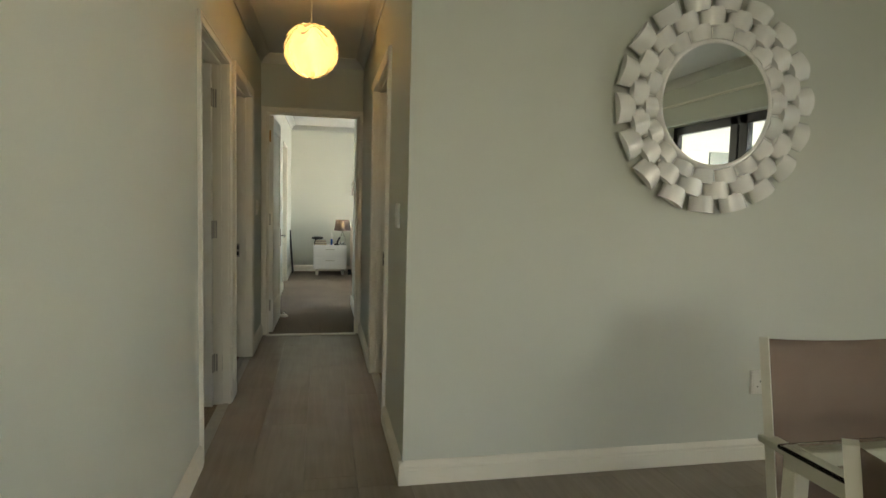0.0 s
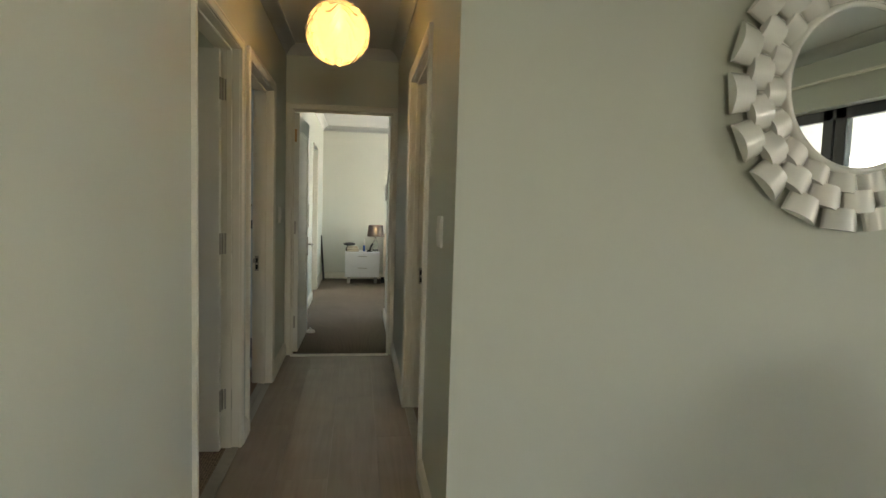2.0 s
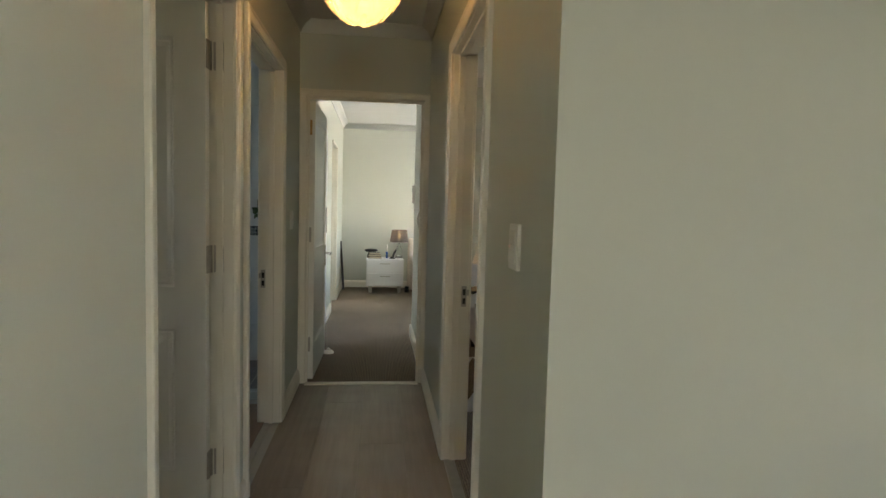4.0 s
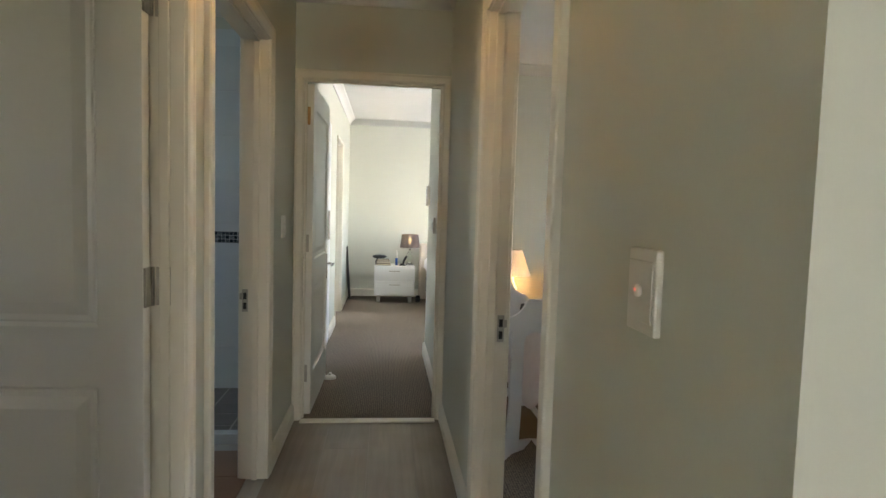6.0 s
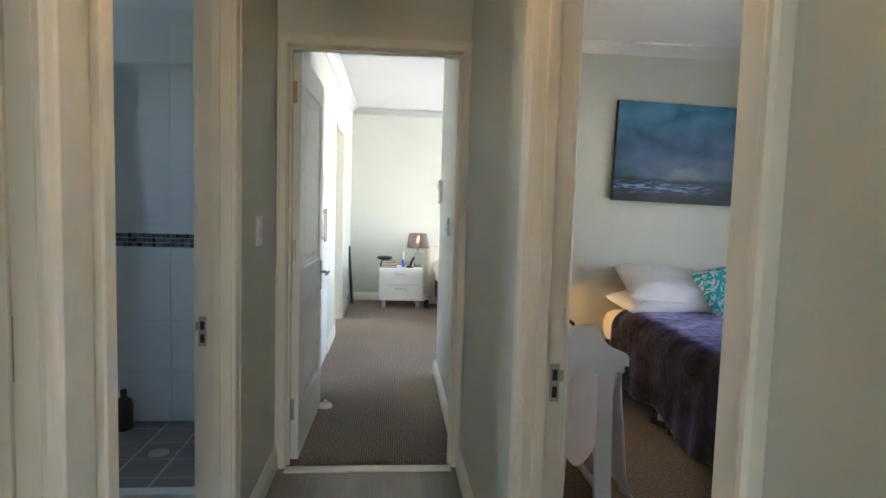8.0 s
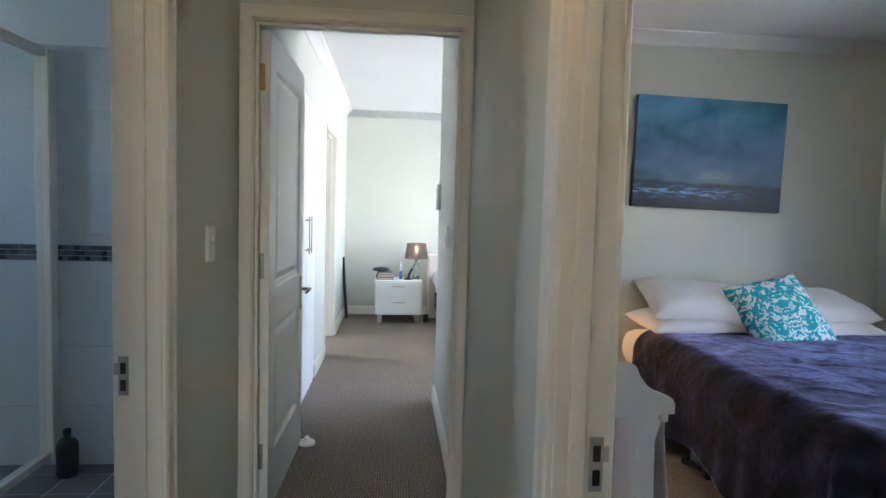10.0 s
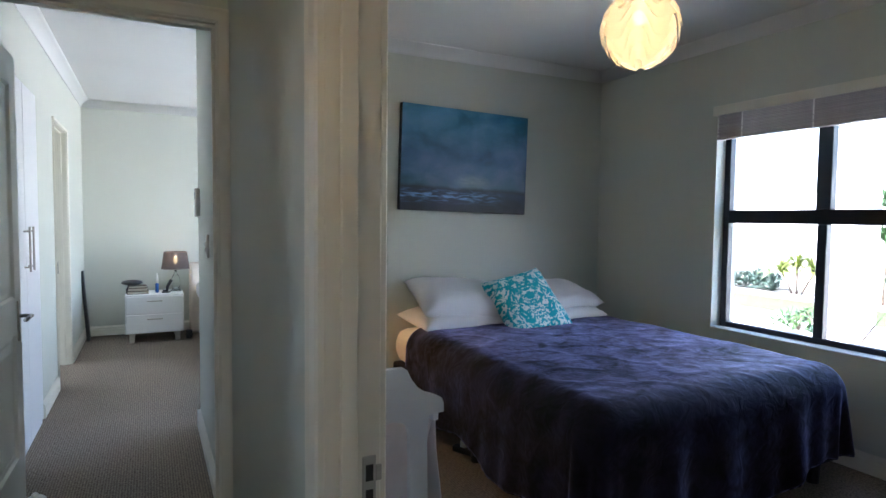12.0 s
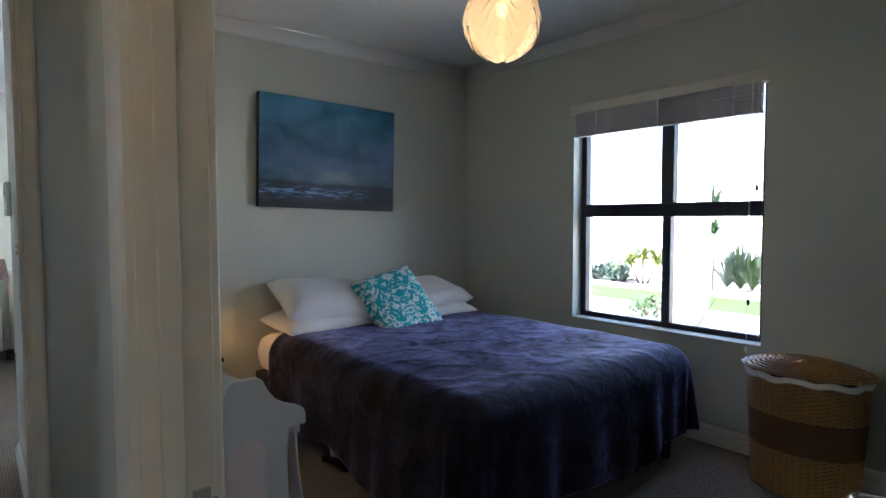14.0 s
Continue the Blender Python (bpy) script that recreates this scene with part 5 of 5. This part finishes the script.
    ob = part("throw_blanket", bm, VELVET, None, "", True)
    sol = ob.modifiers.new("thickness", "SOLIDIFY")
    sol.thickness, sol.offset = 0.008, 1.0
    return tagged(ob, "plum velvet throw spread over the bed in soft folds", "blanket")


blanket()


def pillow_mesh(w, h, t, seed, sag=0.0):
    """A stuffed pillow with drawn-in sides, pointed corners and creases."""
    bm = bmesh.new()
    n = 36
    rows = {}
    for side in (1, -1):
        for i in range(n + 1):
            for j in range(n + 1):
                u, v = i / n * 2 - 1, j / n * 2 - 1
                edge = i in (0, n) or j in (0, n)
                if edge and side == -1:
                    rows[side, i, j] = rows[1, i, j]
                    continue
                pin = 0.07
                x = u * w / 2 * (1 - pin * (1 - v * v) * abs(u) ** 3) * 1.0
                y = v * h / 2 * (1 - pin * (1 - u * u) * abs(v) ** 3)
                full = ((1 - u ** 4) * (1 - v ** 4)) ** 0.55
                z = side * t / 2 * full
                z += full * (0.012 * noise.noise(Vector((u * 2.2, v * 2.2, seed + side))) + 0.006 * noise.noise(Vector((u * 6, v * 5, seed))))
                z += -sag * u * u
                rows[side, i, j] = bm.verts.new((x, y, z))
        for i in range(n):
            for j in range(n):
                f = (rows[side, i, j], rows[side, i + 1, j], rows[side, i + 1, j + 1], rows[side, i, j + 1])
                bm.faces.new(f if side == 1 else f[::-1])
    return bm


def pillow(name, label, m, w, h, t, mat, seed, cat="pillow", group=""):
    ob = part(name, pillow_mesh(w, h, t, seed), mat, None, "", True)
    ob.matrix_world = m
    return tagged(ob, label, cat, group)


pillow("pillow", "flat white pillow lying at the bed's head", pose(2.055, 7.12, 0.645, 4, 0, 2), 0.72, 0.46, 0.14, LINEN, 1.0, group="pillows on the bed")
pillow("pillow", "plump white pillow leaning on another at the head", pose(2.105, 7.15, 0.765, 20, 5, -4), 0.72, 0.49, 0.20, LINEN, 2.3, group="pillows on the bed")
pillow("pillow", "flat white pillow lying at the bed's head", pose(2.835, 7.12, 0.645, 4, 0, -2), 0.72, 0.46, 0.14, LINEN, 5.1, group="pillows on the bed")
pillow("pillow", "plump white pillow on a flatter one at the head", pose(2.835, 7.16, 0.742, 12, -3, 3), 0.72, 0.48, 0.19, LINEN, 7.7, group="pillows on the bed")
pillow("cushion", "square teal and white damask cushion leaning on pillows", pose(2.475, 6.90, 0.745, 50, 0, -6) @ pose(0, 0, 0, 0, 0, 14), 0.50, 0.50, 0.16, DAMASK, 3.2, "cushion")

pic = thing("painting", "unframed blue seascape painting on stretched canvas", "painting", pose(2.258, 7.378, 1.7425, 0, 1.4, 0))
part("canvas", box((-0.522, 0.0, -0.37), (0.522, 0.004, 0.37)), SEASCAPE, pic, "stormy seascape in oils")
part("stretcher", box((-0.523, 0.0042, -0.371), (0.523, 0.048, 0.371), 0.002, 1), BLACKM, pic, "dark painted canvas edge")

# bedside table and lamp in the corner
bt = thing("bedside_table", "small dark bedside table in the corner", "bedside table", pose(1.16, 7.20, 0))
part("top", box((-0.2, -0.2, 0.50), (0.2, 0.2, 0.525), 0.004), DARKBASE, bt)
for x in (-0.17, 0.17):
    for y in (-0.17, 0.17):
        part("leg", box((x - 0.017, y - 0.017, 0), (x + 0.017, y + 0.017, 0.50), 0.003), DARKBASE, bt)
bl = thing("bedside_lamp", "lit bedside lamp with white cone shade", "table lamp", pose(1.14, 7.20, 0.525))
part("base", lathe([(0.06, 0), (0.06, 0.015), (0.02, 0.03), (0.045, 0.09), (0.045, 0.13), (0.012, 0.20), (0.012, 0.24)], seg=24), WHITEGLOSS, bl, "", True)
bm = bmesh.new()
rows = [[bm.verts.new((r * math.cos(2 * math.pi * i / 40), r * math.sin(2 * math.pi * i / 40), z)) for i in range(40)] for r, z in ((0.15, 0.24), (0.075, 0.45))]
for i in range(40):
    j = (i + 1) % 40
    bm.faces.new((rows[0][i], rows[0][j], rows[1][j], rows[1][i]))
part("shade", bm, SHADE2, bl, "white cotton cone shade", True)
part("bulb", lathe([(0.010, 0.26), (0.024, 0.29), (0.026, 0.32), (0.016, 0.35), (0.004, 0.36)], seg=14), FILAMENT, bl, "lit warm bulb", True)
bulb_light((1.14, 7.20, 0.80), LAMP_SIDE, 0.03, (1.0, 0.55, 0.2))

# ---- guest bedroom: rocking crib by the door ----
cr = thing("rocking_crib", "white wooden rocking crib with draped muslin", "crib", pose(0, 0.03, 0))
CX = 0.850


def crib_outline():
    half = [(0.0, 0.853), (0.035, 0.853), (0.048, 0.845), (0.062, 0.815), (0.085, 0.785), (0.115, 0.765), (0.15, 0.752), (0.17, 0.742), (0.178, 0.725), (0.178, 0.695), (0.125, 0.69), (0.118, 0.62), (0.125, 0.30), (0.135, 0.12), (0.20, 0.035), (0.215, 0.0), (0.15, 0.0), (0.10, 0.05), (0.04, 0.072)]
    return half + [(-x, z) for x, z in half[::-1] if x > 0.0] + [(0.0, 0.072)][:0]


def crib_end(y):
    bm = bmesh.new()
    out = crib_outline()
    hole = [(0.0, 0.685), (0.03, 0.678), (0.05, 0.66), (0.057, 0.63), (0.060, 0.30), (0.066, 0.115), (0.03, 0.120), (0.0, 0.122)]
    hole = hole + [(-x, z) for x, z in hole[::-1] if x > 0.0]
    # strips between the outline and the opening, side by side
    right_o = [p for p in out[:19]]
    right_h = hole[:8]
    for sgn in (1, -1):
        ro = [(CX + sgn * x, z) for x, z in right_o]
        rh = [(CX + sgn * x, z) for x, z in right_h]
        for ya in (y, y + 0.022):
            vo = [bm.verts.new((x, ya, z)) for x, z in ro]
            vh = [bm.verts.new((x, ya, z)) for x, z in rh]
            loop = vo + vh[::-1]
            es = [bm.edges.new((loop[k], loop[(k + 1) % len(loop)])) for k in range(len(loop))]
            bmesh.ops.triangle_fill(bm, edges=es, use_beauty=True)
        for pts in (ro, rh):
            a = [bm.verts.new((x, y, z)) for x, z in pts]
            b = [bm.verts.new((x, y + 0.022, z)) for x, z in pts]
            for k in range(len(pts) - 1):
                bm.faces.new((a[k], a[k + 1], b[k + 1], b[k]))
    bmesh.ops.remove_doubles(bm, verts=bm.verts[:], dist=1e-4)
    return bm


part("end_panel", crib_end(5.27), CRIBW, cr)
part("end_panel", crib_end(6.14), CRIBW, cr)
for sx in (-1, 1):
    part("side_rail", box((CX + sx * 0.16 - 0.011, 5.292, 0.66), (CX + sx * 0.16 + 0.011, 6.14, 0.70), 0.004), CRIBW, cr)
    part("foot_rail", box((CX + sx * 0.19 - 0.012, 5.292, 0.03), (CX + sx * 0.19 + 0.012, 6.14, 0.06), 0.004), CRIBW, cr)


def crib_cloth():
    """Muslin bag slung between the rails, its side falling to the floor with a flared hem."""
    bm = bmesh.new()
    n, m = 40, 46
    prof = []
    for i in range(m + 1):
        f = i / m
        if f < 0.5:
            g = f / 0.5
            prof.append((-0.15 + 0.30 * g, 0.70 - 0.42 * math.sin(math.pi * g) ** 0.7))
        else:
            g = (f - 0.5) / 0.5
            prof.append((0.172 + 0.015 * g + 0.05 * g ** 4, 0.715 - 0.59 * g))
    rows = []
    for j in range(n + 1):
        y = 5.31 + 0.80 * j / n
        row = []
        for i, (x, z) in enumerate(prof):
            f = i / m
            w = 0.014 * noise.noise(Vector((y * 7, f * 4, 1.5))) + (0.012 * math.sin(y * 40 + 3 * f) * max(0, f - 0.55) * 2)
            row.append(bm.verts.new((CX + x + w, y, z + 0.01 * noise.noise(Vector((y * 5, f * 6, 7.0))))))
        rows.append(row)
    for a, b in zip(rows, rows[1:]):
        for i in range(m):
            bm.faces.new((a[i], a[i + 1], b[i + 1], b[i]))
    return bm


cloth = part("muslin_drape", crib_cloth(), PINK, cr, "pale muslin drape", True)
cloth.modifiers.new("thickness", "SOLIDIFY").thickness = 0.003
part("hem_band", tube([(CX + 0.243, 5.31 + 0.8 * k / 20, 0.128 + 0.004 * math.sin(k)) for k in range(21)], 0.006, 6), LINEN, cr, "", True)

# ---- guest bedroom: wicker basket under the window ----
bkt = thing("laundry_basket", "oval honey wicker laundry basket with lid", "basket", pose(3.345, 4.745, 0) @ Matrix.Diagonal((1, 1, 1.035, 1)))


def oval(a, b, z, k, n=72, amp=0.0, ph=0.0, strands=24):
    return [((a + amp * math.sin(strands * 2 * math.pi * i / n + ph)) * math.cos(2 * math.pi * i / n), (b + amp * math.sin(strands * 2 * math.pi * i / n + ph)) * math.sin(2 * math.pi * i / n), z) for i in range(n)]


BODY_H, bands = 0.54, {"lower_weave": (0.0, 0.20, WICKER), "middle_band": (0.205, 0.355, WICKERD), "upper_weave": (0.36, 0.53, WICKER)}
for nm, (za, zb, mt) in bands.items():
    bm = bmesh.new()
    k, z = 0, za + 0.006
    while z < zb:
        g = z / BODY_H
        a, b = 0.165 + 0.025 * g, 0.225 + 0.035 * g
        add_tube(bm, oval(a, b, z, k, 96, 0.0045 if mt is WICKER else 0.002, math.pi * (k % 2), 24 if mt is WICKER else 48), 0.0046 if mt is WICKER else 0.005, 5, True)
        z += 0.0092 if mt is WICKER else 0.0075
        k += 1
    tagged(part(nm, bm, mt, bkt, "dark brown woven band" if mt is WICKERD else "", True), kind="stuff")
bm = bmesh.new()
for i in range(48):
    t = 2 * math.pi * i / 48
    add_tube(bm, [((0.165 + 0.025 * g - 0.002) * math.cos(t), (0.225 + 0.035 * g - 0.002) * math.sin(t), BODY_H * g) for g in (0.0, 0.33, 0.66, 1.0)], 0.0038, 5)
tagged(part("stakes", bm, WICKER, bkt), kind="stuff")
bm = bmesh.new()
rows = []
for a, b, z in ((0.197, 0.268, 0.522), (0.201, 0.272, 0.527), (0.197, 0.268, 0.546), (0.188, 0.258, 0.549), (0.180, 0.25, 0.50)):
    rows.append([bm.verts.new((p[0], p[1], p[2] + 0.006 * math.sin(i * 0.9) + 0.004 * math.sin(i * 0.37))) for i, p in enumerate(oval(a, b, z, 0, 72, 0.003, 0.4, 18))])
for a, b in zip(rows, rows[1:]):
    for i in range(72):
        j = (i + 1) % 72
        bm.faces.new((a[i], a[j], b[j], b[i]))
part("liner", bm, LINEN, bkt, "white cotton liner turned over the rim", True)
lid = bmesh.new()
k, g = 0, 1.0
while g > 0.04:
    add_tube(lid, oval(0.205 * g, 0.280 * g, 0.562 + 0.05 * (1 - g * g) + (0.003 if k % 2 else 0), k, 96, 0.004, math.pi * (k % 2), 18), 0.005, 5, True)
    g -= 0.040
    k += 1
ld = tagged(part("lid", lid, WICKER, bkt, "domed woven lid", True), kind="stuff")
bm = bmesh.new()
for i in range(36):
    t = 2 * math.pi * i / 36
    add_tube(bm, [(0.203 * g * math.cos(t), 0.278 * g * math.sin(t), 0.560 + 0.05 * (1 - g * g)) for g in (1.0, 0.66, 0.33, 0.04)], 0.004, 5)
tagged(part("lid_stakes", bm, WICKERD, ld), kind="stuff")
# dark inner sheet that paints the shade seen between the strands
bm = bmesh.new()
rows = [[bm.verts.new((p[0], p[1], p[2])) for p in oval(a, b, z, 0, 48)] for a, b, z in ((0.16, 0.22, 0.01), (0.186, 0.256, 0.545))]
for i in range(48):
    j = (i + 1) % 48
    bm.faces.new((rows[0][i], rows[0][j], rows[1][j], rows[1][i]))
bm.faces.new(rows[0])
part("gap_shade_sheet", bm, DARKBASE, bkt)

strip = thing("power_strip", "black power strip with white plugs under the bed", "power strip", pose(1.76, 6.42, 0.0, 0, 0, 25))
part("body", box((-0.025, -0.10, 0.002), (0.025, 0.10, 0.035), 0.006), BLACKM, strip)
for i in range(2):
    part("plug", box((-0.018, -0.06 + i * 0.075, 0.036), (0.018, -0.025 + i * 0.075, 0.075), 0.006), PLASTIC, strip)
for i in range(3):
    part("cable", tube([(0.02 * math.sin(k + i), -0.1 - 0.03 * k + 0.02 * math.cos(i * 2.0), 0.012 + 0.035 * abs(math.sin(0.5 * k + i))) for k in range(12)], 0.0035, 5), LINEN, strip, "", True)

# ---- bathroom ----
tiles = structure("tile_wall", box((-3.1, 6.562, 0.0), (XL2, 6.5695, 2.46)), GROUTW, "white tiled shower wall with mosaic band", "tiled wall")
tw = structure("tile_wall", box((-3.1, 4.281, 0.0), (XL2 - 0.0, 4.288, 2.46)), GROUTW, "white tiled bathroom wall", "tiled wall")
sidet = structure("tile_wall", box((XL2 - 0.008, 5.30, 0.0), (XL2 - 0.0005, 6.56, 2.46)), GROUTW, "white tiled bathroom wall beside the door", "tiled wall")
tile_me = finish("tile", box((-0.2985, -0.004, -0.1485), (0.2985, 0.004, 0.1485), 0.0015, 1), TILEW)
for i in range(4):
    for k, z in enumerate((0.15, 0.45, 0.75, 1.30, 1.60, 1.90, 2.20)):
        if k == 2:
            continue
        piece("tile", tile_me, tiles, pose(-0.875 - 0.6 * i, 6.560, z if k > 2 else z))
half_me = finish("tile", box((-0.2985, -0.004, -0.208), (0.2985, 0.004, 0.208), 0.0015, 1), TILEW)
for i in range(4):
    piece("tile", half_me, tiles, pose(-0.875 - 0.6 * i, 6.560, 0.81))
mos = bmesh.new()
for i in range(70):
    for k in range(3):
        x, z = -0.60 - i * 0.0262, 1.034 + k * 0.0262
        add_box(mos, (x - 0.0235, 6.556, z - 0.0117), (x, 6.5605, z + 0.0117))


def mosaic_mat():
    m, nt, ns, b = nodes_of("blue_grey_mosaic")
    geo, ramp = ns.new("ShaderNodeNewGeometry"), ns.new("ShaderNodeValToRGB")
    nt.links.new(geo.outputs["Random Per Island"], ramp.inputs["Fac"])
    ramp.color_ramp.elements[0].color, ramp.color_ramp.elements[1].color = (0.02, 0.028, 0.036, 1), (0.19, 0.22, 0.24, 1)
    nt.links.new(ramp.outputs["Color"], b.inputs["Base Color"])
    b.inputs["Roughness"].default_value = 0.12
    return m


tagged(part("mosaic_band", mos, mosaic_mat(), tiles, "dark glass mosaic band"), kind="stuff")
bfloor = structure("bathroom_floor", box((XO2, 4.288, -0.0115), (XL - 0.05, 6.56, -0.004)), GROUT, "tiled bathroom floor with shower tray", "floor")
ft = finish("tile", box((-0.148, -0.148, -0.004), (0.148, 0.148, 0.004), 0.0015, 1), TILEB)
for i in range(7):
    for j in range(5):
        if 4.44 + 0.3 * j < 5.45:
            piece("tile", ft, bfloor, pose(-0.70 - 0.3 * i, 4.44 + 0.3 * j, 0.0))
sf = finish("tile", box((-0.0955, -0.0955, -0.004), (0.0955, 0.0955, 0.004), 0.0015, 1), TILEG)
for i in range(6):
    for j in range(5):
        piece("tile", sf, bfloor, pose(-0.69 - 0.2 * i, 5.77 + 0.2 * j - 0.01, -0.006))
structure("shower_kerb", box((-1.72, 5.585, -0.004), (XL2, 5.65, 0.055), 0.006), TILEW, "white tiled shower kerb", "kerb")
shw = thing("shower_screen", "framed clear glass shower screen in the bathroom", "shower screen", pose(0, 0, 0))
part("frame", box((-1.545, 6.49, 0.055), (-1.480, 6.555, 2.02), 0.003, 1), TRIM, shw)
part("frame", box((-1.535, 5.60, 1.98), (-1.490, 6.489, 2.02), 0.003, 1), TRIM, shw)
part("frame", box((-1.535, 5.60, 0.055), (-1.490, 6.489, 0.095), 0.003, 1), TRIM, shw)
sp = part("glass_panel", box((-1.515, 5.60, 0.095), (-1.509, 6.489, 1.98)), PANE, shw)
sp.visible_shadow = False
dr = thing("floor_drain", "round steel drain in the shower floor", "drain", pose(-1.08, 6.12, -0.002))
part("grate", lathe([(0.05, 0), (0.05, 0.003), (0.04, 0.004)], seg=24), METAL, dr)
bt2 = thing("shampoo_bottle", "dark shampoo bottle on the shower floor", "bottle", pose(-1.395, 6.45, -0.002))
part("body", lathe([(0.045, 0), (0.048, 0.02), (0.048, 0.15), (0.035, 0.175), (0.016, 0.185), (0.016, 0.20)], seg=20), BLACKM, bt2, "", True)
part("cap", lathe([(0.018, 0.20), (0.018, 0.225), (0.008, 0.23)], seg=16), BLACKM, bt2, "", True)
scrub = thing("shower_scrubber", "small green bath scrubber hanging in the shower", "scrubber", pose(-0.87, 6.53, 1.20))
bm = bmesh.new()
for i in range(26):
    a, b = random.uniform(0, 6.28), random.uniform(-1.2, 1.2)
    add_tube(bm, [(0.034 * math.cos(a + 0.5 * k) * math.cos(b), 0.022 * math.sin(a + 0.5 * k) - 0.002, 0.045 * math.sin(b + 0.4 * k)) for k in range(7)], 0.004, 5)
part("mesh_ball", bm, LEAFG, scrub, "green nylon mesh", True)
part("loop", tube([(0, 0, 0.03), (0.004, 0.01, 0.075), (0, 0.024, 0.11)], 0.0025, 6), LEAFG, scrub)

# ---- laminate planks, corridor and dining room ----
PW, PL = 0.238, 1.82
plank_me = finish("plank", box((-PW / 2 + 0.0003, -PL / 2 + 0.0003, -0.012), (PW / 2 - 0.0003, PL / 2 - 0.0003, 0.0), 0.0006, 1), LAMINATE)
cut_me = {}


def plank(x0, y0, x1, y1):
    key = (round(x1 - x0, 3), round(y1 - y0, 3))
    if key not in cut_me:
        w, l = key
        cut_me[key] = finish("plank", box((-w / 2 + 0.0003, -l / 2 + 0.0003, -0.012), (w / 2 - 0.0003, l / 2 - 0.0003, 0.0), 0.0006, 1), LAMINATE)
    piece("plank", cut_me[key], floor, pose((x0 + x1) / 2, (y0 + y1) / 2, 0.0))


def lay(xa, xb, ya, yb, start):
    x, col = xa, 0
    while x < xb - 0.01:
        x1 = min(x + PW, xb)
        y = ya - PL * ((start + col * 0.37) % 1.0)
        while y < yb - 0.01:
            lo, hi = max(y, ya), min(y + PL, yb)
            if hi - lo > 0.02:
                plank(x, lo, x1, hi)
            y += PL
        x, col = x1, col + 1


lay(XL, XR, YM, 5.935, 0.2)
lay(XL, XW, YB, YM, 0.55)
